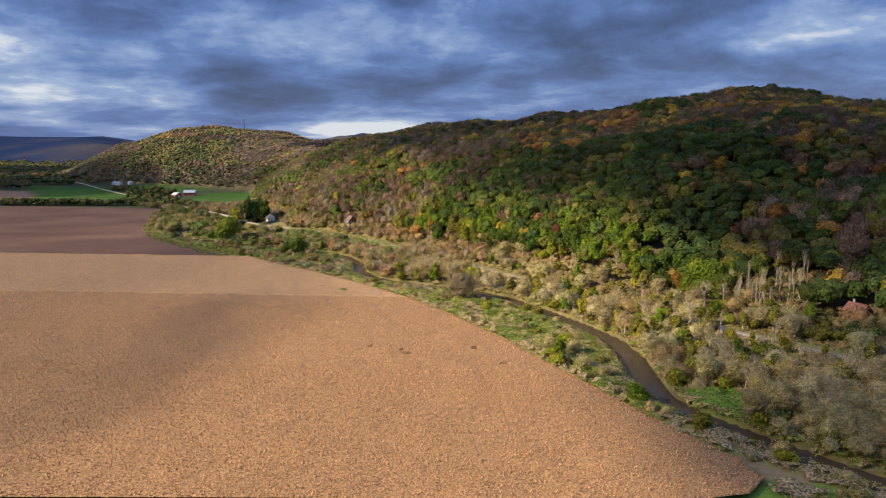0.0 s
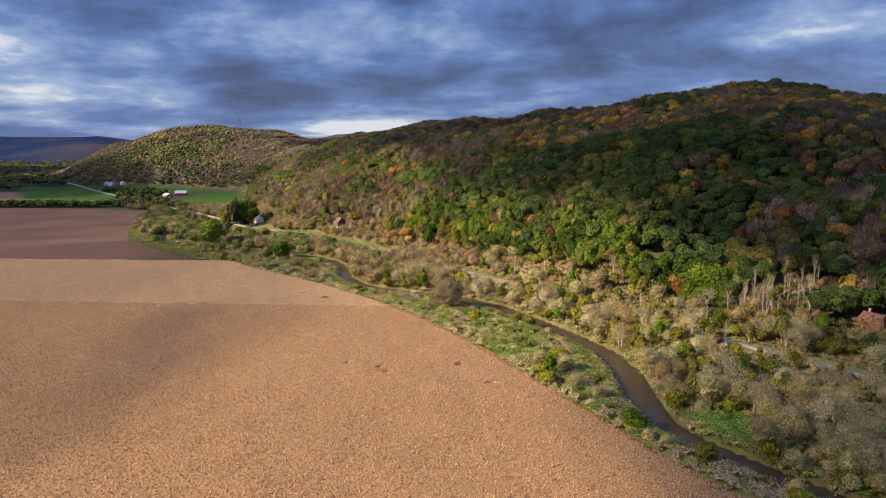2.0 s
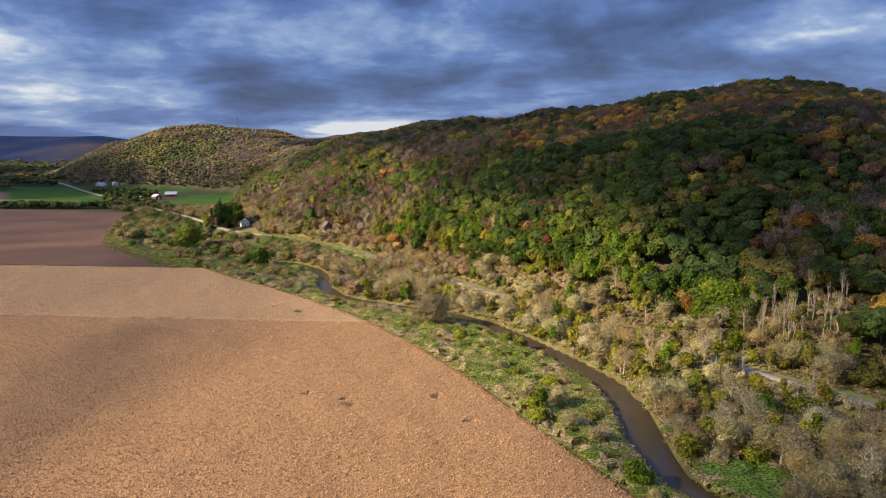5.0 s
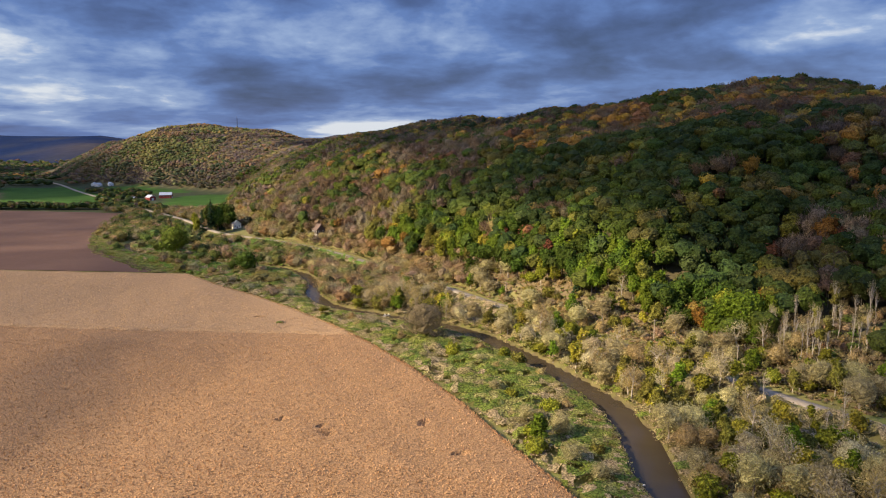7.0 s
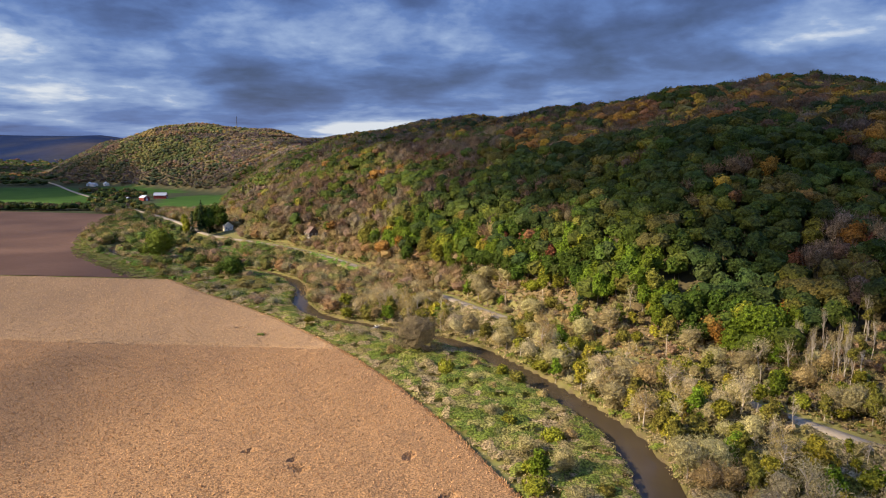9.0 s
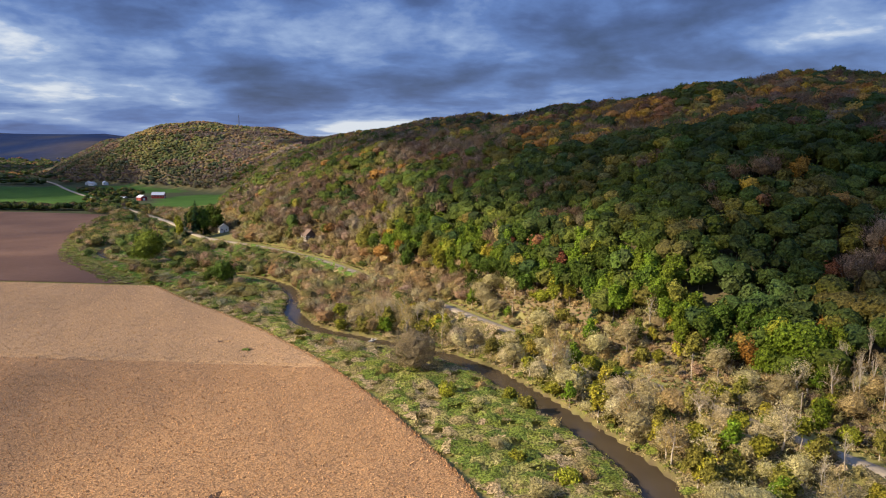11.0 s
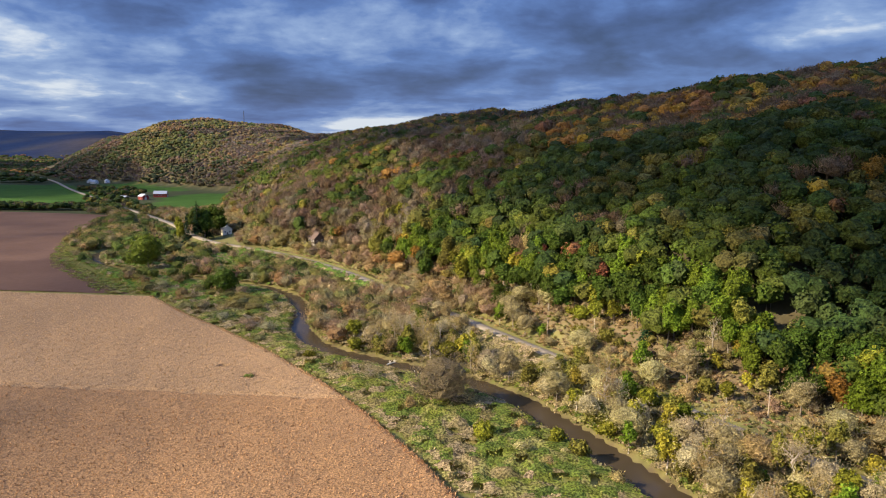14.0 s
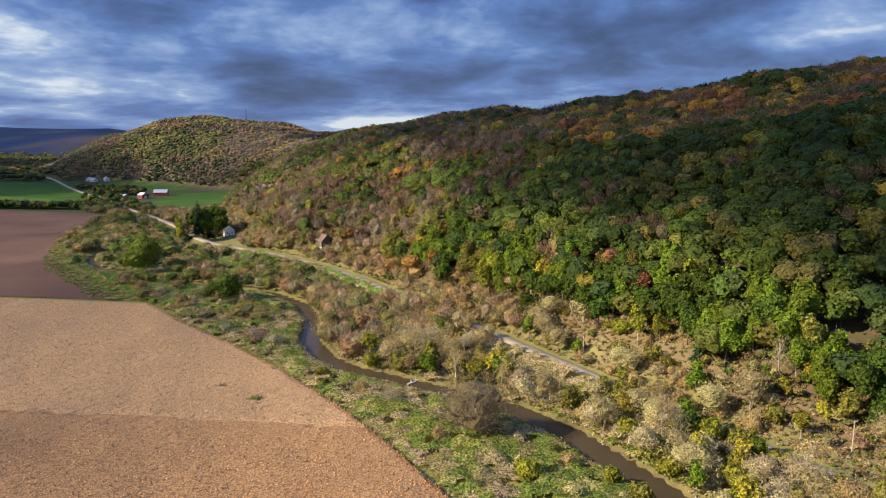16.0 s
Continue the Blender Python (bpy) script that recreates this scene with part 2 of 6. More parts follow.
# ---- broken cloud overhead ----
def cloud_material(name, most):
    """Thick in the middle, frayed and thin towards the rim."""
    mat = bpy.data.materials.new(name)
    mat.use_nodes = True
    nt = mat.node_tree
    nt.nodes.clear()
    N, L = nt.nodes.new, nt.links.new
    tc, flat, ln, nz, add = N("ShaderNodeTexCoord"), N("ShaderNodeVectorMath"), N("ShaderNodeVectorMath"), N("ShaderNodeTexNoise"), N("ShaderNodeMath")
    flat.operation, ln.operation, add.operation = "MULTIPLY", "LENGTH", "MULTIPLY_ADD"
    flat.inputs[1].default_value = (1, 1, 0)
    L(tc.outputs["Object"], flat.inputs[0]), L(flat.outputs[0], ln.inputs[0])
    nz.inputs["Scale"].default_value, nz.inputs["Detail"].default_value = 2.2, 6
    L(tc.outputs["Object"], nz.inputs["Vector"])
    add.inputs[1].default_value = 1.5
    L(nz.outputs[0], add.inputs[0]), L(ln.outputs["Value"], add.inputs[2])
    rmp = N("ShaderNodeMapRange")
    rmp.interpolation_type = "SMOOTHSTEP"
    rmp.inputs[1].default_value, rmp.inputs[2].default_value = 2.0, 1.2
    rmp.inputs[3].default_value, rmp.inputs[4].default_value = 0.0, most
    L(add.outputs[0], rmp.inputs[0])
    tp, df, tl, m1, m2 = N("ShaderNodeBsdfTransparent"), N("ShaderNodeBsdfDiffuse"), N("ShaderNodeBsdfTranslucent"), N("ShaderNodeMixShader"), N("ShaderNodeMixShader")
    df.inputs[0].default_value = tl.inputs[0].default_value = (0.86, 0.87, 0.9, 1)
    m1.inputs[0].default_value = 0.4
    L(df.outputs[0], m1.inputs[1]), L(tl.outputs[0], m1.inputs[2])
    L(rmp.outputs[0], m2.inputs[0]), L(tp.outputs[0], m2.inputs[1]), L(m1.outputs[0], m2.inputs[2])
    out = N("ShaderNodeOutputMaterial")
    L(m2.outputs[0], out.inputs[0])
    return mat


CLOUD, THIN_CLOUD = cloud_material("cloud", 0.66), cloud_material("thin_cloud", 0.28)


def cloud(seed, x, y, z, rx, ry, turn, thin=False):
    """A flattened, lumpy heap, drawn over an oval."""
    bm = bmesh.new()
    bmesh.ops.create_icosphere(bm, subdivisions=4, radius=1.0)
    for v in bm.verts:
        n = noise.fractal(v.co * 1.7 + Vector((seed * 3.1, 0, 0)), 1.0, 2.0, 4)
        v.co *= 1 + 0.30 * n
        v.co.z *= 1.0 if v.co.z > 0 else 0.35
    me = bpy.data.meshes.new("cloud")
    bm.to_mesh(me)
    bm.free()
    me.materials.append(THIN_CLOUD if thin else CLOUD)
    me.polygons.foreach_set("use_smooth", np.ones(len(me.polygons), bool))
    ob = new("cloud", me)
    ob.location, ob.rotation_euler, ob.scale = (x, y, z), (0, 0, radians(turn)), (rx * 1.15, ry * 1.15, 70)
    return tagged(ob, "broken grey-white cloud drifting high over the valley", "cloud", "clouds", "structure")


CLOUDS = [  # seed, place, half-widths, turn, whether thin
    (12, -1012, -266, 720, 95, 75, -54),
    (1, -775, 298, 720, 390, 255, -52),
    (2, -976, 665, 720, 320, 290, -20),
    (3, -1900, 330, 720, 380, 230, 10, True),
    (4, -1550, -150, 720, 250, 300, 0, True),
    (5, -2202, 760, 720, 320, 220, 20),
    (7, -1242, 1078, 720, 200, 160, 0),
    (8, -1168, 1572, 720, 300, 250, 0),
    (9, -152, -390, 720, 400, 300, 0),
    (10, -2752, -190, 720, 400, 300, 0),
    (11, -848, -8, 720, 215, 120, -54),
    (15, -935, -115, 720, 80, 70, 0, True),
    (13, -2190, 1080, 720, 330, 180, -35),
    (14, -1790, 800, 720, 270, 160, -20, True),
    (17, -2700, 1650, 720, 420, 300, 0),
]
for row in CLOUDS:
    cloud(*row)


# ---- plan ----
CORN_EDGE = [(-206, 543), (-165, 504), (-138, 482), (-104, 450), (-71, 415), (-51, 390), (-29, 359), (-6, 321), (10, 289), (28, 255),
             (43, 226), (55, 206), (61, 196), (64, 184)]
CORN_NEAR = [(64, 184), (58, 176), (40, 171), (4, 167), (-62, 165), (-134, 160), (-300, 150), (-520, 140)]
RIVER = [(150, 132), (112, 174), (98, 189), (86, 203), (74, 217), (62, 233), (54, 248), (51, 272), (51, 302), (47, 326), (37, 348),
         (19, 380), (0, 410), (-17, 427), (-40, 440), (-58, 449), (-78, 459), (-91, 470), (-105, 494), (-112, 527), (-130, 561),
         (-155, 586), (-185, 593), (-220, 604), (-262, 622), (-292, 640), (-312, 660), (-330, 690), (-322, 716), (-288, 726), (-277, 742),
         (-300, 772), (-338, 796), (-386, 850), (-430, 930), (-520, 1030)]
RIVER_W = {3: 8.5, 6: 9.5, 7: 12.5, 8: 12.0, 9: 11.5, 12: 11.5, 18: 9.5, 20: 9.0, 23: 5.0, 27: 7.0, 29: 11.0, 31: 6.0}
ROAD = [(225, 170), (165, 252), (128, 300), (109, 322), (75, 367), (39, 414), (21, 439), (3, 463), (-8, 478), (-40, 521), (-72, 562),
        (-106, 609), (-148, 656), (-203, 701), (-250, 728), (-283, 762), (-323, 818), (-357, 860), (-420, 935), (-490, 1010),
        (-560, 1090), (-695, 1234), (-805, 1360), (-912, 1493), (-1010, 1600), (-1110, 1700), (-1260, 1850)]
FOOT = [(420, -60), (240, 165), (180, 250), (136, 308), (117, 328), (82, 373), (46, 420), (28, 445), (10, 469), (-1, 485), (-33, 528),
        (-64, 568), (-98, 616), (-141, 664), (-198, 712), (-232, 775), (-285, 865), (-340, 950), (-380, 1050), (-410, 1150), (-450, 1270),
        (-600, 1400), (-800, 1500), (-930, 1590), (-1035, 1670), (-1150, 1810), (-1330, 2100), (-1500, 2700)]
BROWN_EAST = [(-212, 552), (-246, 579), (-312, 640), (-362, 704), (-396, 752), (-436, 850), (-452, 905), (-470, 947), (-560, 978),
              (-700, 962), (-1100, 930)]


def smooth(a, b, v):
    t = np.clip((v - a) / (b - a), 0, 1)
    return t * t * (3 - 2 * t)


def to_line(X, Y, line):
    """Distance to a polyline, on which side (east of a northward line is positive), and how far along it."""
    best, side, along, run = np.full(np.shape(X), 1e12), np.ones(np.shape(X)), np.zeros(np.shape(X)), 0.0
    for (ax, ay), (bx, by) in zip(line, line[1:]):
        dx, dy = bx - ax, by - ay
        ln = math.hypot(dx, dy)
        t = np.clip(((X - ax) * dx + (Y - ay) * dy) / ln**2, 0, 1)
        d2 = (X - ax - t * dx) ** 2 + (Y - ay - t * dy) ** 2
        near = d2 < best
        best = np.where(near, d2, best)
        side = np.where(near, np.sign((X - ax) * dy - (Y - ay) * dx + 1e-9), side)
        along = np.where(near, run + t * ln, along)
        run += ln
    return np.sqrt(best), side, along


def inside(X, Y, ring):
    res = np.zeros(np.shape(X), bool)
    for (ax, ay), (bx, by) in zip(ring, ring[1:] + ring[:1]):
        cross = (ay > Y) != (by > Y)
        with np.errstate(divide="ignore", invalid="ignore"):
            res ^= cross & (X < (bx - ax) * (Y - ay) / (by - ay + 1e-12) + ax)
    return res


def waves(X, Y, size, seed=0):
    """A soft unevenness about -1 to 1, from a few crossed sines."""
    r = np.random.default_rng(seed)
    out = 0
    for k in range(7):
        a, s = r.uniform(0, 6.283), size * r.uniform(0.55, 1.6)
        out = out + np.sin((X * math.cos(a) + Y * math.sin(a)) * 6.283 / s + r.uniform(0, 6.283) + 1.3 * np.sin((X * math.sin(a) - Y * math.cos(a)) * 4 / s))
    return out / 3.6


# domes and dips on the ridge: x, y, half-widths, height
DOMES = [(285, 825, 190, 190, 25), (105, 1100, 150, 150, 9), (-88, 1467, 170, 170, 8), (-320, 1760, 190, 230, -26),
         (-795, 1725, 165, 160, 28), (-440, 2060, 230, 240, -30), (-590, 1860, 80, 110, 5), (-900, 1765, 80, 90, -13), (-180, 1150, 80, 100, -8), (-237, 1489, 90, 90, -9), (-347, 1595, 100, 100, -9), (135, 955, 100, 90, -15), (-25, 1160, 80, 110, -13),
         (15, 900, 90, 90, -7), (330, 660, 110, 90, -14), (420, 760, 90, 130, -26), (165, 850, 80, 60, -8), (-800, 2200, 190, 190, 110)]


def river_width(along_index):
    keys = sorted(RIVER_W)
    return np.interp(along_index, keys, [RIVER_W[k] for k in keys])


RIVER_RUN = np.concatenate([[0], np.cumsum([math.dist(a, b) for a, b in zip(RIVER, RIVER[1:])])])


def height(X, Y):
    X, Y = np.asarray(X, float), np.asarray(Y, float)
    d, side, _ = to_line(X, Y, FOOT)
    d = d * side
    s = -0.59 * X + 0.81 * Y
    p = 1.5 - 0.5 * smooth(265, 325, s)
    L = 190 - 48 * smooth(265, 325, s)
    up = np.maximum(d, 0)
    rise = 122 * (1 - np.exp(-((up / L) ** p))) * (1 - 0.85 * smooth(1860, 2250, Y) * smooth(-450, -800, X))
    h = 4 * smooth(-34, -6, d) * (1 - 0.5 * smooth(900, 1100, Y)) + rise
    for cx, cy, wx, wy, a in DOMES:
        h = h + a * np.exp(-(((X - cx) / wx) ** 2) - ((Y - cy) / wy) ** 2) * smooth(0, 140, d)
    h = h + waves(X, Y, 170, 3) * 5 * smooth(20, 160, d) + waves(X, Y, 60, 4) * 1.4 * smooth(15, 60, d)
    # distant ridges that close the valley
    far = 132 + 6 * waves(X, Y, 1500, 5) + 3 * waves(X, Y, 420, 6)
    h = h + far * np.exp(-(((Y - 4000 - 0.12 * X) / 520) ** 2)) * smooth(-1600, -2200, X)
    h = h + 62 * np.exp(-(((X + 1880) / 240) ** 2) - ((Y - 3250) / 260) ** 2)
    # road bench, river bed
    dr, _, _ = to_line(X, Y, ROAD)
    bench = 4 - 2 * smooth(820, 1000, Y)
    h = bench + (h - bench) * smooth(3.4, 9, dr) if h.ndim else h
    dv, _, al = to_line(X, Y, RIVER)
    w = river_width(np.interp(al, RIVER_RUN, np.arange(len(RIVER)))) / 2
    h = h - (np.maximum(h, 0) + 2.6) * (1 - smooth(w - 1.2, w + 1.6, dv))
    return h


def mesh_of(name, V, F, mats, midx=None, flat=True):
    """A mesh from arrays of corners and of faces (all with as many corners)."""
    V, F = np.asarray(V, np.float32).reshape(-1, 3), np.asarray(F, np.int32)
    me = bpy.data.meshes.new(name)
    k = F.shape[1]
    me.vertices.add(len(V))
    me.vertices.foreach_set("co", V.ravel())
    me.loops.add(F.size)
    me.loops.foreach_set("vertex_index", F.ravel())
    me.polygons.add(len(F))
    me.polygons.foreach_set("loop_start", np.arange(0, F.size, k, dtype=np.int32))
    for m in mats:
        me.materials.append(m)
    if midx is not None:
        me.polygons.foreach_set("material_index", np.asarray(midx, np.int32))
    me.polygons.foreach_set("use_smooth", np.full(len(F), not flat))
    me.update(calc_edges=True)
    return me


def part(name, bm, mat, parent, label=""):
    me = bpy.data.meshes.new(name)
    bm.to_mesh(me)
    bm.free()
    me.materials.append(mat)
    ob = new(name, me)
    ob.parent = parent
    return tagged(ob, label)


def under(name, me, parent, label=""):
    ob = new(name, me)
    ob.parent = parent
    return tagged(ob, label)


def grid_faces(nx, ny):
    i = np.arange((nx - 1) * (ny - 1))
    a = (i // (nx - 1)) * nx + i % (nx - 1)
    return np.stack([a, a + 1, a + nx + 1, a + nx], 1)


# ---- ground ----
def span(*legs):
    return np.unique(np.concatenate([np.arange(a, b, st) for a, b, st in legs]))


CORN_RING = CORN_EDGE + CORN_NEAR[1:] + [(-640, 140), (-640, 545)]
TRACK = [(63, 200), (69, 192), (83, 180), (99, 164), (125, 136)]
BROWN_RING = BROWN_EAST + [(-1100, 551)]
MEADOWS = [[(-640, 1000), (-560, 1130), (-700, 1275), (-860, 1450), (-1000, 1430), (-830, 1180), (-760, 1040)],
           [(-385, 905), (-350, 960), (-395, 1060), (-420, 1160), (-455, 1260), (-520, 1290), (-540, 1210), (-485, 1060)],
           [(-640, 1290), (-560, 1330), (-600, 1385), (-740, 1465), (-820, 1470)],
           ]


def build_ground():
    xs = span((-6000, -1200, 120), (-1200, -420, 14), (-420, -130, 5), (-130, 112, 3.0), (112, 320, 5), (320, 700, 14), (700, 4000, 120))
    ys = span((-2500, 130, 120), (130, 200, 4.4), (200, 470, 3.0), (470, 760, 5), (760, 1300, 11), (1300, 2100, 18), (2100, 6100, 110))
    X, Y = np.meshgrid(xs, ys)
    Z = height(X, Y)
    V = np.stack([X, Y, Z], -1).reshape(-1, 3)
    me = mesh_of("ground", V, grid_faces(len(xs), len(ys)), [GROUND], flat=False)
    # what grows or lies where; farthest off the colours also carry haze and sunlight
    d, side, _ = to_line(X, Y, FOOT)
    d = d * side
    dv, _, along_river = to_line(X, Y, RIVER)
    dc, sc, _ = to_line(X, Y, CORN_EDGE[::-1])
    wob = waves(X, Y, 23, 8)
    col = np.zeros(X.shape + (3,))
    col[:] = (0.172, 0.156, 0.056)

    def lay(mask, c):
        nonlocal col
        m = np.clip(mask, 0, 1)[..., None]
        col = col * (1 - m) + np.array(c) * m

    lay(smooth(-0.1, 0.7, wob) * 0.8, (0.205, 0.170, 0.068))
    lay(smooth(0.3, 1.0, waves(X, Y, 40, 12)) * 0.7, (0.135, 0.160, 0.040))
    lay(smooth(1, 6, d + 3 * wob), (0.138, 0.102, 0.056))
    lay(smooth(0, 5, d) * smooth(740, 800, Y), (0.110, 0.095, 0.058))
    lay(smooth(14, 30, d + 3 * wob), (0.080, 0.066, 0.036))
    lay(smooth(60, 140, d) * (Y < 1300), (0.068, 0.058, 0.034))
    lay(smooth(2, 20, d) * smooth(1290, 1340, Y), (0.135, 0.112, 0.066))
    lay((1 - smooth(1, 7, np.abs(dc) + 1.2 * wob)) * (Y < 600), (0.13, 0.155, 0.042))
    lay((1 - smooth(1.2, 2.6, np.abs(dc - 1.0 + 0.4 * wob))) * (sc > 0) * (Y < 548) * 0.8, (0.125, 0.095, 0.058))
    lay((1 - smooth(11, 22, to_line(X, Y, BROWN_EAST)[0] + 2 * wob)) * (Y > 548) * np.clip(0.65 + 0.4 * waves(X, Y, 11, 17), 0, 1), (0.125, 0.128, 0.042))
    lay(np.exp(-((X + 222) / 34) ** 2 - ((Y - 672) / 24) ** 2) * 1.3, (0.165, 0.180, 0.046))
    lay((1 - smooth(1.0, 2.4, to_line(X, Y, TRACK)[0])), DIRT)
    half = river_width(np.interp(along_river, RIVER_RUN, np.arange(len(RIVER)))) / 2
    lay(1 - smooth(0.4, 1.8, dv - half + 0.5 * wob), (0.105, 0.080, 0.045))
    lay(np.exp(-((X - 73) / 11) ** 2 - ((Y - 243) / 15) ** 2) * 1.0, (0.095, 0.135, 0.032))
    lay((Y < 185) & (Y > 100) & (dv > 12), (0.10, 0.17, 0.03))
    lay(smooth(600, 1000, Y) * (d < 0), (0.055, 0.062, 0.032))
    # haze of the far ridges, put into the ground colour as dark blue
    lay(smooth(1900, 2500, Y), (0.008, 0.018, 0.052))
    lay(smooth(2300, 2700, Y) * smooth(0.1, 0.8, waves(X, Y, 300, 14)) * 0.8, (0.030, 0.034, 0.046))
    # the small far hill in sun: its light put into a warmer colour
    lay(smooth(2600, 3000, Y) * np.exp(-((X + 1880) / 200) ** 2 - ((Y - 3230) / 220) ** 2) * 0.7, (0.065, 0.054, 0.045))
    for k, ring in enumerate(MEADOWS):
        lay(inside(X, Y, ring) * 1.0, (0.047, 0.096, 0.021))
    lay(inside(X, Y, [(-760, 1080), (-820, 1180), (-900, 1290), (-1200, 1290), (-1100, 1080)]) * 1.0, (0.19, 0.125, 0.085))
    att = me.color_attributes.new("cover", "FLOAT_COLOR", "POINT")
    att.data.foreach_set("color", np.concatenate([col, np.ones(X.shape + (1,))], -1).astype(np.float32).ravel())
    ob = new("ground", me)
    tagged(ob, "valley floor and wooded hillsides with grass, weeds and leaf litter", "ground", kind="structure")


build_ground()


def ribbon(name, line, widths, z, mat, step=4.0, lift=None, label="", category="", thick=0.0):
    pts = [Vector((*p, 0)) for p in line]
    # soft corners
    for _ in range(3):
        pts = [pts[0]] + [q for a, b in zip(pts, pts[1:]) for q in (a * 0.75 + b * 0.25, a * 0.25 + b * 0.75)] + [pts[-1]]
    run = np.concatenate([[0], np.cumsum([(b - a).length for a, b in zip(pts, pts[1:])])])
    n = int(run[-1] / step)
    at = np.linspace(0, run[-1], n)
    px, py = np.interp(at, run, [p.x for p in pts]), np.interp(at, run, [p.y for p in pts])
    tx, ty = np.gradient(px), np.gradient(py)
    ln = np.hypot(tx, ty)
    w = widths(px, py)
    offs = (-0.5, -0.46, 0.0, 0.46, 0.5)
    rows = []
    for o in offs:
        X, Y = px + ty / ln * w * o, py - tx / ln * w * o
        Z = (height(px, py) + lift if lift is not None else np.full(n, z)) - (thick if abs(o) == 0.5 else 0) - (0.06 if lift is not None and abs(o) == 0.46 else 0)
        rows.append(np.stack([X, Y, Z], -1))
    V = np.stack(rows, 1).reshape(-1, 3)
    ob = new(name, mesh_of(name, V, grid_faces(5, n)[:, ::-1], [mat], flat=False))
    return tagged(ob, label, category, kind="structure")


ribbon("river", RIVER, lambda x, y: river_width(np.interp(to_line(x, y, RIVER)[2], RIVER_RUN, np.arange(len(RIVER)))) + 2.6, -1.25, WATER,
       label="narrow winding river of dark brown water", category="water")
ribbon("road", ROAD, lambda x, y: 6.4 + 0 * x, 0, ASPHALT, lift=0.12, thick=0.4, label="pale worn two-lane road along the foot of the hill", category="road")

# ---- fields ----
HOLES = [(-101, 420, 2.6, 1.9), (-16, 300.5, 1.5, 1.5), (-3, 279, 1.3, 1.8), (-48, 296, 1.3, 1.6), (-45, 291, 1.2, 1.4), (-62, 301, 1.2, 1.3), (-115, 430, 1.4, 1.2)]


def wedge(X, Y):
    """The part of the fields that lies within sight of the flight line."""
    return X > -0.80 * Y - 30


def nearest_on(X, Y, ring):
    """The nearest point of a closed line, and how far it is."""
    best, bx_, by_ = np.full(np.shape(X), 1e12), np.array(X, float), np.array(Y, float)
    for (ax, ay), (bx, by) in zip(ring, ring[1:] + ring[:1]):
        dx, dy = bx - ax, by - ay
        t = np.clip(((X - ax) * dx + (Y - ay) * dy) / (dx * dx + dy * dy), 0, 1)
        d2 = (X - ax - t * dx) ** 2 + (Y - ay - t * dy) ** 2
        near = d2 < best
        best, bx_, by_ = np.where(near, d2, best), np.where(near, ax + t * dx, bx_), np.where(near, ay + t * dy, by_)
    return bx_, by_, np.sqrt(best)


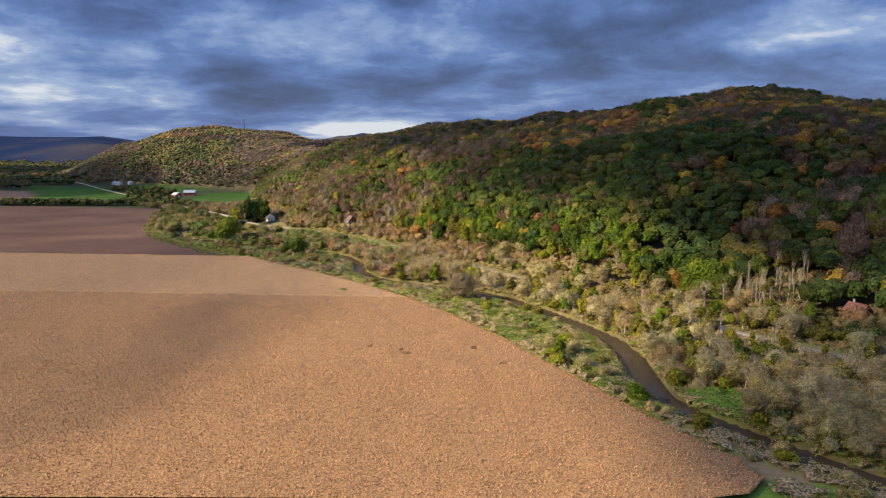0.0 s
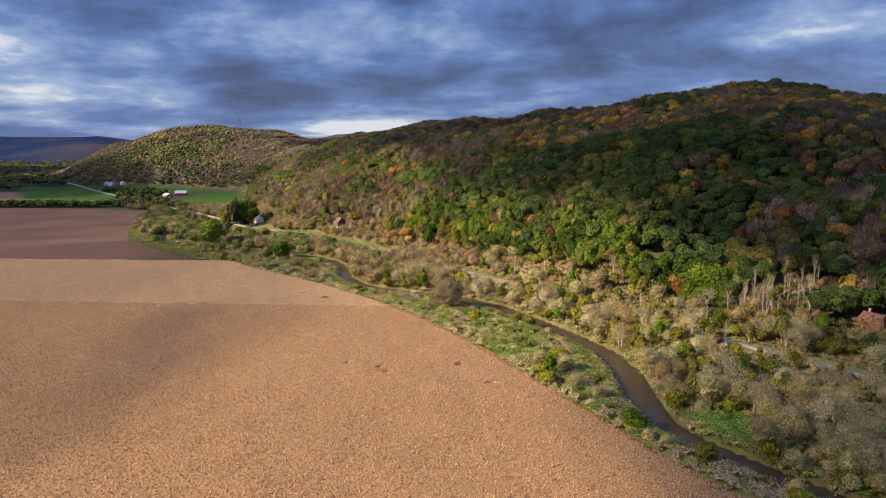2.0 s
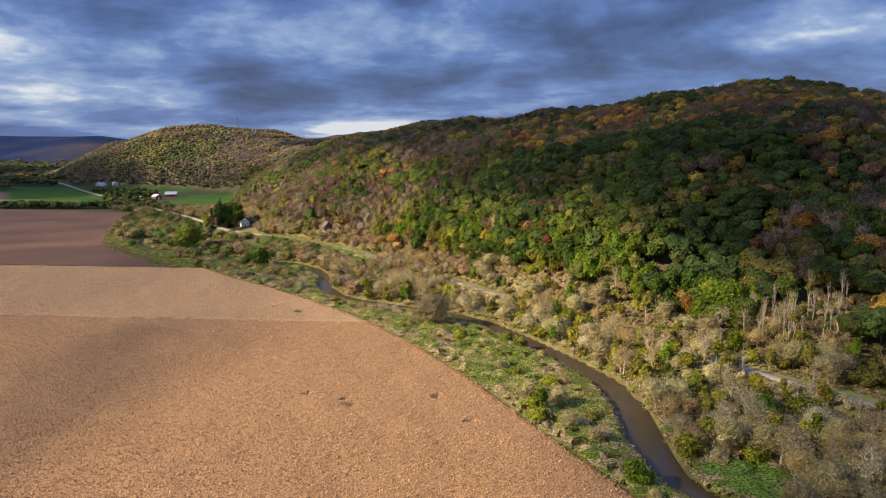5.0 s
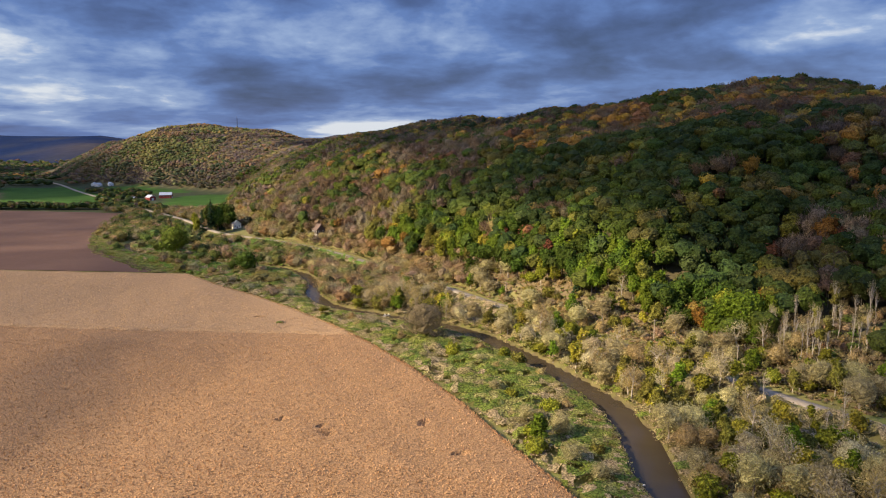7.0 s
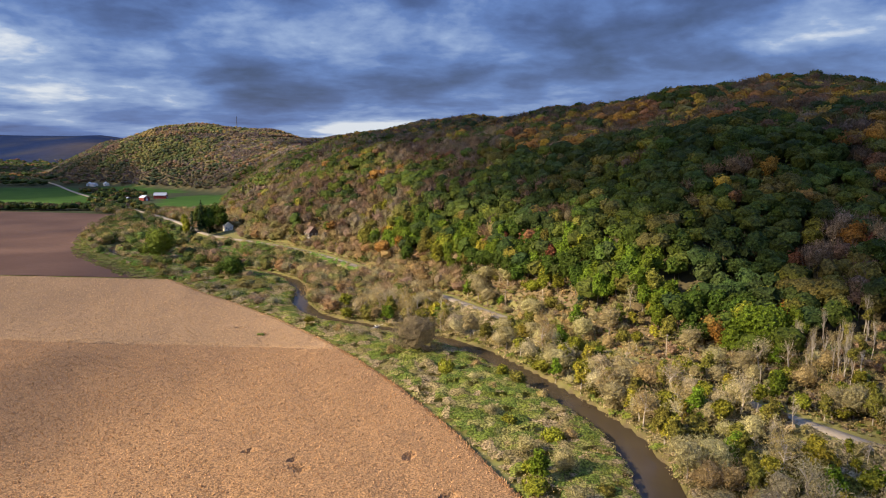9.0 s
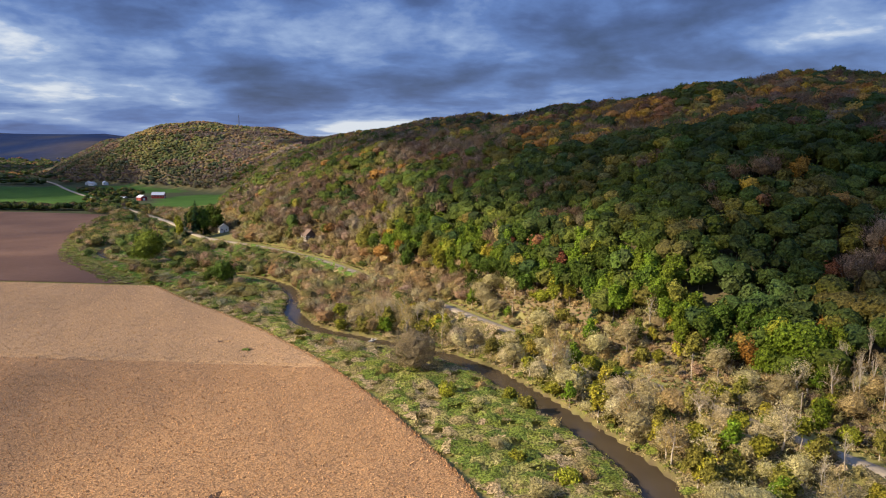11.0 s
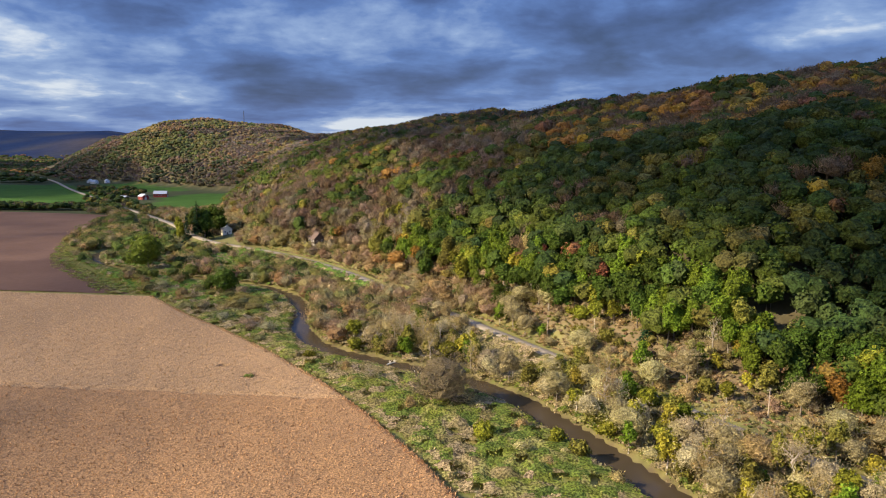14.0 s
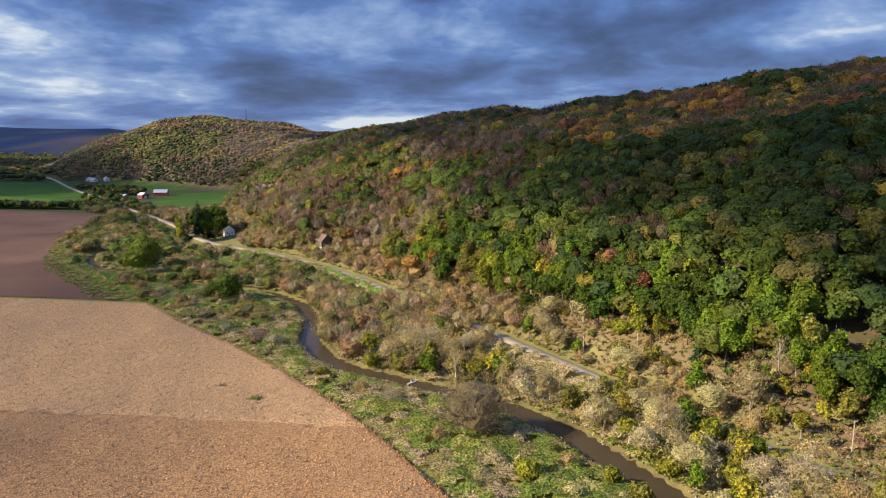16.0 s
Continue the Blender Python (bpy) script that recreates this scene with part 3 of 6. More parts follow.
def build_corn():
    rng = np.random.default_rng(11)
    xs, ys = np.arange(-560, 70, 2.0), np.arange(138, 552, 2.0)
    X, Y = np.meshgrid(xs, ys)
    X, Y = X + rng.uniform(-0.4, 0.4, X.shape), Y + rng.uniform(-0.4, 0.4, X.shape)
    Z = 1.72 + rng.uniform(-0.12, 0.12, X.shape) + 0.2 * waves(X, Y, 30, 21)
    out = ~inside(X, Y, CORN_RING)
    ex, ey, off = nearest_on(X, Y, CORN_RING)
    rim = out & (off < 3.2)
    X, Y, Z = np.where(rim, ex, X), np.where(rim, ey, Y), np.where(rim, 1.5, Z)      # the outer stalks stand lower
    out &= ~rim
    F = grid_faces(len(xs), len(ys))
    keep = ~out.ravel()[F].any(1) & ~rim.ravel()[F].all(1)
    hole = np.zeros(X.shape, bool)
    for hx, hy, ra, rb in HOLES:
        hole |= ((X - hx) / ra) ** 2 + ((Y - hy) / rb) ** 2 < 1
    furrow = np.abs(Y + waves(X, Y, 60, 22) - 401.5) < 1.1
    Z[furrow], Z[hole] = 1.25, 0.55      # a bare furrow parts the two sowings
    sheet_v, sheet_f = np.stack([X, Y, Z], -1).reshape(-1, 3), F[keep]
    blades = []
    for st, y0, y1, n in ((1.0, 138, 270, 3), (1.3, 270, 380, 2), (2.0, 380, 552, 2)):
        gx, gy = np.meshgrid(np.arange(-460, 70, st), np.arange(y0, y1, st))
        gx, gy = gx + rng.uniform(-0.45, 0.45, gx.shape) * st, gy + rng.uniform(-0.45, 0.45, gx.shape) * st
        ok = inside(gx, gy, CORN_RING) & wedge(gx, gy) & (np.abs(gy + waves(gx, gy, 60, 22) - 401.5) > 1.0)
        for hx, hy, ra, rb in HOLES:
            ok &= ((gx - hx) / ra) ** 2 + ((gy - hy) / rb) ** 2 > 1.1
        gx, gy = gx[ok], gy[ok]
        top = 2.02 + 0.2 * waves(gx, gy, 30, 21) + rng.uniform(-0.3, 0.25, gx.shape)
        for k in range(n):
            a = rng.uniform(0, 6.283, gx.shape)
            ca, sa = np.cos(a), np.sin(a)
            r, w = rng.uniform(0.25, 0.6, gx.shape) * st**0.3, rng.uniform(0.09, 0.17, gx.shape) * st**0.3
            base = np.stack([gx, gy, np.full(gx.shape, 0.7 if st < 1 else 1.1)], -1)
            midp = np.stack([gx + ca * r * 0.45, gy + sa * r * 0.45, top - 0.15], -1)
            tip = np.stack([gx + ca * r * 1.2, gy + sa * r * 1.2, top - rng.uniform(-0.25, 0.6, gx.shape)], -1)
            sidev = np.stack([-sa * w, ca * w, 0 * w], -1)
            blades.append(np.stack([base, midp + sidev, tip, midp - sidev], 1))
    # the outermost stalks, from the ground up
    ln = np.array([math.dist(a, b) for a, b in zip(CORN_EDGE, CORN_EDGE[1:])])
    run = np.concatenate([[0], np.cumsum(ln)])
    for k in range(5):
        at = rng.uniform(0, run[-1], 1700)
        gx, gy = (np.interp(at, run, [q[j] for q in CORN_EDGE]) for j in (0, 1))
        ex, ey = np.interp(at + 0.5, run, [q[0] for q in CORN_EDGE]) - gx, np.interp(at + 0.5, run, [q[1] for q in CORN_EDGE]) - gy
        en = np.hypot(ex, ey) + 1e-6
        inw = rng.uniform(-0.5, 1.3, len(at))
        gx, gy = gx + ey / en * inw, gy - ex / en * inw
        a, top = rng.uniform(0, 6.283, len(at)), rng.uniform(1.5, 2.2, len(at))
        ca, sa, w = np.cos(a), np.sin(a), rng.uniform(0.12, 0.24, len(at))
        base, tip = np.stack([gx, gy, 0 * gx], -1), np.stack([gx + ca * 0.5, gy + sa * 0.5, top], -1)
        midp, sidev = np.stack([gx + ca * 0.15, gy + sa * 0.15, top * 0.7], -1), np.stack([-sa * w, ca * w, 0 * w], -1)
        blades.append(np.stack([base, midp + sidev, tip, midp - sidev], 1))
    B = np.concatenate(blades)
    V = np.concatenate([sheet_v, B.reshape(-1, 3)])
    F = np.concatenate([sheet_f, np.arange(len(B) * 4).reshape(-1, 4) + len(sheet_v)])
    mid_y = V[F].mean(1)
    north = mid_y[:, 1] + 2.5 * waves(mid_y[:, 0], mid_y[:, 1], 60, 22) * 0.4 > 401
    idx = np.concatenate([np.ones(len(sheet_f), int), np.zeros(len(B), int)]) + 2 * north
    ob = new("corn_field", mesh_of("corn_field", V, F, [CORN, SHADED_CANOPY, CORN_PALE, SHADED_CANOPY_PALE], idx))
    tagged(ob, "field of dry ripe standing corn, pale tan", "corn", kind="stuff")


build_corn()


def build_stubble():
    """Rows from the west to the field's bent eastern edge."""
    rng = np.random.default_rng(12)
    ys = np.arange(552.5, 950, 3.5)
    bend = [p for p in BROWN_EAST if p[1] < 950 and p[0] > -471]
    east = np.interp(ys, [p[1] for p in bend], [p[0] for p in bend])
    east = east - 11 * (1 - smooth(640, 760, ys))
    t = np.linspace(0, 1, 150) ** 0.8
    Y = np.repeat(ys[:, None], 150, 1) + 26 * t * smooth(800, 950, ys)[:, None] * (1 - t) * 4
    X = -1100 + t * (east[:, None] + 1100)
    Z = 0.40 + rng.uniform(-0.07, 0.07, X.shape) + 0.15 * waves(X, Y, 60, 31)
    Z[:, -1] = 0.02
    ob = new("bean_field", mesh_of("bean_field", np.stack([X, Y, Z], -1), grid_faces(150, len(ys)), [STUBBLE], flat=False))
    tagged(ob, "flat brown field of withered low crop", "field", kind="stuff")


build_stubble()


# ---- trees: templates ----
def cards(rng, lobes, n, size, droop=-0.35, ragged=0.5):
    """Kite-shaped leaf clumps on the outside of a group of round lobes."""
    lobes = np.array(lobes, float)
    wts = lobes[:, 3] ** 2
    got = []
    while len(got) < n:
        c = lobes[rng.choice(len(lobes), p=wts / wts.sum())]
        u = rng.normal(size=3)
        u /= np.linalg.norm(u)
        if u[2] < droop and rng.random() < 0.8:
            continue
        p = c[:3] + u * c[3] * rng.uniform(0.78, 1.08)
        gap = np.linalg.norm(lobes[:, :3] - p, axis=1) / lobes[:, 3]
        if (gap < 0.72).any():
            continue
        got.append(np.r_[p, u])
    got = np.array(got)
    P, U = got[:, :3], got[:, 3:]
    nrm = U + rng.normal(size=U.shape) * ragged + (0, 0, 0.25)
    nrm /= np.linalg.norm(nrm, axis=1)[:, None]
    t = np.cross(nrm, rng.normal(size=U.shape))
    t /= np.linalg.norm(t, axis=1)[:, None]
    b = np.cross(nrm, t)
    s = size * rng.uniform(0.6, 1.35, (n, 1))
    f = lambda: rng.uniform(0.35, 0.75, (n, 1))  # noqa: E731
    Q = np.stack([P - t * s * f() - b * s * 0.25 * f(), P + b * s * f(), P + t * s * f() + b * s * 0.25 * f() - nrm * s * 0.25, P - b * s * f()], 1)
    return Q


def hull(lobes, around, rings, scale):
    """A lumpy closed core inside the lobes, as quads."""
    lobes = np.array(lobes, float)
    mid = np.array([0, 0, (lobes[:, 2] * lobes[:, 3]).sum() / lobes[:, 3].sum()])
    c = lobes[:, :3] - mid

    def point(a, e):
        u = np.array([math.cos(a) * math.cos(e), math.sin(a) * math.cos(e), math.sin(e)])
        along = c @ u
        miss2 = lobes[:, 3] ** 2 - ((c - along[:, None] * u) ** 2).sum(1)
        reach = np.where(miss2 > 0, along + np.sqrt(np.maximum(miss2, 0)), 0).max()
        return mid + u * max(reach, 0.25 * lobes[0, 3]) * scale

    grid = [[point(6.283 * (i + 0.5 * (j % 2)) / around, -1.35 + 2.9 * j / rings) for i in range(around)] for j in range(rings + 1)]
    return np.array([[grid[j][i], grid[j][(i + 1) % around], grid[j + 1][(i + 1) % around], grid[j + 1][i]] for j in range(rings) for i in range(around)])


def sprays(rng, lobes, n, size):
    """Small withered leaf sprays all through the lobes."""
    lobes = np.array(lobes, float)
    wts = lobes[:, 3] ** 2.5
    k = rng.choice(len(lobes), n, p=wts / wts.sum())
    u = rng.normal(size=(n, 3))
    u /= np.linalg.norm(u, axis=1)[:, None]
    P = lobes[k, :3] + u * lobes[k, 3:] * rng.uniform(0.5, 1.2, (n, 1))
    t = rng.normal(size=(n, 3)) + (0, 0, 0.8)
    t /= np.linalg.norm(t, axis=1)[:, None]
    b = np.cross(t, rng.normal(size=(n, 3)))
    b /= np.linalg.norm(b, axis=1)[:, None]
    s = size * rng.uniform(0.5, 1.5, (n, 1))
    return np.stack([P - t * s, P + b * s * 0.22, P + t * s * 1.1, P - b * s * 0.22], 1)


def twigs(rng, lobes, n, length, width):
    """Thin bare shoots that fill a group of lobes, pointing up and out."""
    lobes = np.array(lobes, float)
    wts = lobes[:, 3] ** 2
    k = rng.choice(len(lobes), n, p=wts / wts.sum())
    u = rng.normal(size=(n, 3))
    u /= np.linalg.norm(u, axis=1)[:, None]
    P = lobes[k, :3] + u * lobes[k, 3:] * rng.uniform(0.35, 0.95, (n, 1))
    way = u + (0, 0, 0.7) + rng.normal(size=u.shape) * 0.45
    way /= np.linalg.norm(way, axis=1)[:, None]
    sidev = np.cross(way, rng.normal(size=u.shape))
    sidev /= np.linalg.norm(sidev, axis=1)[:, None]
    ln, w = length * rng.uniform(0.5, 1.4, (n, 1)), width * rng.uniform(0.6, 1.5, (n, 1))
    return np.stack([P - way * ln * 0.5, P + sidev * w, P + way * ln * 0.5, P - sidev * w], 1)


def round_lobes(rng, n, r, h, z0, spread=0.55):
    out = [(0, 0, z0 + h * 0.55, r * 0.62)]
    for k in range(n):
        a, e = 6.283 * (k + rng.uniform(-0.3, 0.3)) / n * 1.618 * 2, rng.uniform(0.1, 0.95)
        q = r * spread * math.cos(e * 1.25) ** 0.7 * rng.uniform(0.75, 1.15)
        out.append((q * math.cos(a), q * math.sin(a), z0 + h * (0.18 + 0.68 * e), r * rng.uniform(0.30, 0.52)))
    return out


def tube(path, radii, sides=5):
    V, F = [], []
    for k, (p, r) in enumerate(zip(path, radii)):
        a = Vector(path[min(k + 1, len(path) - 1)]) - Vector(path[max(k - 1, 0)])
        q = a.to_track_quat("Z", "Y").to_matrix()
        for j in range(sides):
            V.append(Vector(p) + q @ Vector((math.cos(6.283 * j / sides) * r, math.sin(6.283 * j / sides) * r, 0)))
    for k in range(len(path) - 1):
        for j in range(sides):
            F.append((k * sides + j, k * sides + (j + 1) % sides, (k + 1) * sides + (j + 1) % sides, (k + 1) * sides + j))
    return np.array([tuple(v) for v in V]), np.array(F)


def limbs(rng, h, r0, lobes, stem_top, wiggle=0.25, forks=2):
    """A tapered trunk and limbs that reach into the lobes."""
    Vs, Fs, n = [], [], 0

    def put(path, radii, sides):
        nonlocal n
        v, f = tube(path, radii, sides)
        Vs.append(v), Fs.append(f + n)
        n += len(v)

    stem = [(0, 0, -0.8)]
    for k in range(1, 5):
        stem.append((rng.uniform(-1, 1) * wiggle * k / 2, rng.uniform(-1, 1) * wiggle * k / 2, stem_top * k / 4))
    put(stem, [r0 * 1.35, r0, r0 * 0.82, r0 * 0.66, r0 * 0.42], 6)
    for lx, ly, lz, lr in lobes[1:]:
        z = min(stem_top * rng.uniform(0.55, 0.95), lz)
        start = (stem[3][0] * z / stem_top, stem[3][1] * z / stem_top, z)
        mid = ((start[0] + lx) / 2 + rng.uniform(-0.3, 0.3), (start[1] + ly) / 2 + rng.uniform(-0.3, 0.3), (z + lz) / 2 + 0.4)
        put([start, mid, (lx, ly, lz + lr * 0.3)], [r0 * 0.42, r0 * 0.27, r0 * 0.08], 4)
        for _ in range(forks):
            e = (lx + rng.uniform(-1, 1) * lr, ly + rng.uniform(-1, 1) * lr, lz + rng.uniform(-0.1, 0.9) * lr)
            put([mid, ((mid[0] + e[0]) / 2, (mid[1] + e[1]) / 2, (mid[2] + e[2]) / 2 + 0.2), e], [r0 * 0.22, r0 * 0.13, r0 * 0.05], 3)
    return np.concatenate(Vs), np.concatenate(Fs)


def quad_mesh(name, Q, mats, midx=None):
    return mesh_of(name, Q.reshape(-1, 3), np.arange(len(Q) * 4).reshape(-1, 4), mats, midx)


TREE_LEAF = {}
for nm, base in (("dark_green", (0.058, 0.090, 0.012)), ("green", (0.110, 0.156, 0.014)), ("yellow_green", (0.205, 0.205, 0.022)),
                 ("yellow", (0.29, 0.245, 0.030)), ("orange", (0.22, 0.11, 0.022)), ("rust", (0.18, 0.070, 0.034)),
                 ("olive", (0.170, 0.156, 0.030)), ("sunny_green", (0.135, 0.165, 0.022)), ("pine", (0.024, 0.055, 0.022)), ("bare_brown", (0.350, 0.258, 0.108)),
                 ("bare_grey", (0.325, 0.276, 0.128)), ("bare_pale", (0.40, 0.335, 0.190)), ("bare_dark", (0.225, 0.184, 0.100))):
    TREE_LEAF[nm] = material("foliage_" + nm, base, 0.7, 0.7, 1.4, 0.10, island=0.22, obj=0.22, hue=0.014, translucent=0.36, bump=0.4, holes=(3.2, 0.40) if "bare" in nm else (1.9, 0.25), clump_shade=(2.6, 0.38) if "bare" in nm else (1.7, 0.55))
    TREE_LEAF[nm].node_tree.nodes["Principled BSDF"].inputs["Specular IOR Level"].default_value = 0.10


def tree(seed, hue, h, r, z0, n, size, bare=False, pale=False, lobes=9, name="tree", stem=0.018):
    """An Empty at the foot of the trunk, with trunk and crown."""
    rng = np.random.default_rng(seed)
    lob = round_lobes(rng, lobes, r, h - z0, z0)
    ob = new("bare_tree" if bare else name)
    v, f = limbs(rng, h, stem * h, lob, h * 0.62, 0.02 * h, 2 if bare else 0)
    under("trunk", mesh_of("trunk", v, f, [PALE_BARK if pale else BARK], flat=False), ob)
    if bare:
        Q = [twigs(rng, lob, n // 2, 1.3 + 0.12 * r, 0.045), sprays(rng, lob, int(n * 1.7), 0.40 * size)]
        if not pale:      # fine twigs so close that the crown reads as one body
            Q = Q + [hull(lob, 12, 7, 0.66)]
        Q = np.concatenate(Q)
    else:
        Q = np.concatenate([hull(lob, 10, 6, 0.84), cards(rng, lob, n, size)])
    under("crown", quad_mesh("crown", Q, [TREE_LEAF[hue]]), ob)
    return ob


def pine(seed, h, r, hue="pine"):
    rng = np.random.default_rng(seed)
    ob = new("conifer")
    v, f = tube([(0, 0, -0.6), (0, 0, h * 0.5), (0, 0, h * 0.98)], [0.018 * h, 0.012 * h, 0.003 * h], 6)
    under("trunk", mesh_of("trunk", v, f, [BARK], flat=False), ob)
    Q = []
    for k in range(330):
        z = h * (0.08 + 0.92 * rng.random() ** 1.15)
        rr = r * (1 - z / h) ** 0.8 * rng.uniform(0.55, 1.08) + 0.15
        a = rng.uniform(0, 6.283)
        out = np.array([math.cos(a), math.sin(a), -0.30])
        p = np.array([math.cos(a) * rr * 0.62, math.sin(a) * rr * 0.62, z])
        s, w = rr * 0.5 + 0.25, 0.28 + rr * 0.13
        t = np.array([-math.sin(a), math.cos(a), rng.uniform(-0.3, 0.3)])
        Q.append([p - out * s, p + t * w, p + out * s, p - t * w])
    under("crown", quad_mesh("crown", np.array(Q), [TREE_LEAF[hue]]), ob)
    return ob


def shrub(seed, hue, h, r, n, bare):
    rng = np.random.default_rng(seed)
    lob = round_lobes(rng, 7, r, h * 0.95, 0.0, 0.6)
    ob = new("shrub")
    v, f = limbs(rng, h, 0.018 * h, lob[:6], h * 0.5, 0.02 * h, 0)
    under("stem", mesh_of("stem", v, f, [BARK], flat=False), ob)
    Q = np.concatenate([twigs(rng, lob, n // 2, 1.2, 0.04), sprays(rng, lob, n, r * 0.13), hull(lob, 10, 6, 0.70)]) if bare else np.concatenate([hull(lob, 8, 5, 0.82), cards(rng, lob, n, r * 0.22)])
    under("crown", quad_mesh("crown", Q, [TREE_LEAF[hue]]), ob)
    return ob


class Grove:
    """Prototypes by kind: the first of a kind is put where it is first wanted, the rest are copies."""

    def __init__(self):
        self.made, self.count = {}, 0

    def put(self, key, make, x, y, scale=1.0, turn=0.0, tall=1.0, sink=0.0, label="", category="tree", group=""):
        z = float(height(np.array([x]), np.array([y]))[0]) - sink
        size = Vector((scale, scale, scale * tall))
        if key in self.made:
            was = self.made[key].scale
            ob = copy_thing(self.made[key], Matrix.LocRotScale((x, y, z), Euler((0, 0, turn)), Vector((a / b for a, b in zip(size, was)))))
        else:
            ob = self.made[key] = make()
            ob.location, ob.rotation_euler, ob.scale = (x, y, z), (0, 0, turn), size
        tagged(ob, label, category, group)
        self.count += 1
        return ob


GROVE = Grove()

# ---- forest ----
def scatter(rng, x0, x1, y0, y1, step, jit=0.46):
    gx, gy = np.meshgrid(np.arange(x0, x1, step), np.arange(y0, y1, step))
    gx = gx + (np.arange(gx.shape[0]) % 2)[:, None] * step * 0.5
    return (gx + rng.uniform(-jit, jit, gx.shape) * step).ravel(), (gy + rng.uniform(-jit, jit, gx.shape) * step).ravel()


# shares of dark, green, yellow-green, yellow, orange, rust, brown, grey and olive trees
ZONES = {"lower": (0.46, 0.26, 0.05, 0.01, 0.02, 0.02, 0.05, 0.02, 0.11), "edge": (0.16, 0.40, 0.20, 0.06, 0.015, 0.003, 0.02, 0.02, 0.10),
         "upper": (0.15, 0.06, 0.03, 0.08, 0.15, 0.07, 0.28, 0.05, 0.15), "north": (0.08, 0.20, 0.05, 0.004, 0.03, 0.04, 0.22, 0.27, 0.10),
         "left": (0.06, 0.21, 0.21, 0.05, 0.11, 0.04, 0.12, 0.06, 0.18), "left_tan": (0.03, 0.06, 0.10, 0.08, 0.18, 0.08, 0.24, 0.16, 0.08), "left_foot": (0.26, 0.07, 0.03, 0.01, 0.04, 0.11, 0.32, 0.04, 0.12), "left_green": (0.10, 0.46, 0.28, 0.03, 0.02, 0.01, 0.03, 0.01, 0.06), "left_top": (0.05, 0.12, 0.20, 0.26, 0.14, 0.03, 0.12, 0.04, 0.04), "south": (0.26, 0.18, 0.10, 0.03, 0.03, 0.01, 0.16, 0.14, 0.09),
         "flat": (0.40, 0.10, 0.03, 0.02, 0.04, 0.06, 0.20, 0.05, 0.10)}


def zone_of(x, y, d):
    s = -0.59 * x + 0.81 * y
    if d < 0:
        return "flat"
    if y > 1330:
        if math.hypot((x + 680) / 85, (y - 1545) / 48) < 1 + 0.2 * math.sin(x / 17):
            return "left_green"
        if math.hypot((x + 765) / 75, (y - 1715) / 70) < 1:
            return "left_top"
        if x < -0.45 * y - 130:
            return "left_foot"
        return ("left_tan" if x > -0.40 * y + 40 else "left") if d > 58 else "left_foot"
    if s < 268 and d < 150:
        return "south"
    lim = 150 + 35 * math.sin(s / 45)
    if s > 540 and d < 175:
        return "north"
    if d < 22:
        return "edge"
    return "lower" if d < lim else "upper"


def species(rng, x, y, d):
    """Kinds grow in patches, with a few strays."""
    share = np.log([ZONES[zone_of(x[i], y[i], d[i])] for i in range(len(x))]).T
    patch = np.array([1.7 * waves(x, y, 95 + 60 * (y > 1330), 40 + k) + 0.8 * waves(x, y, 34, 140 + k) for k in range(9)])
    stray = -np.log(-np.log(rng.uniform(0.001, 0.999, patch.shape))) * np.where(y > 1330, 0.40, 0.55)
    return np.argmax(share + patch + stray, 0)


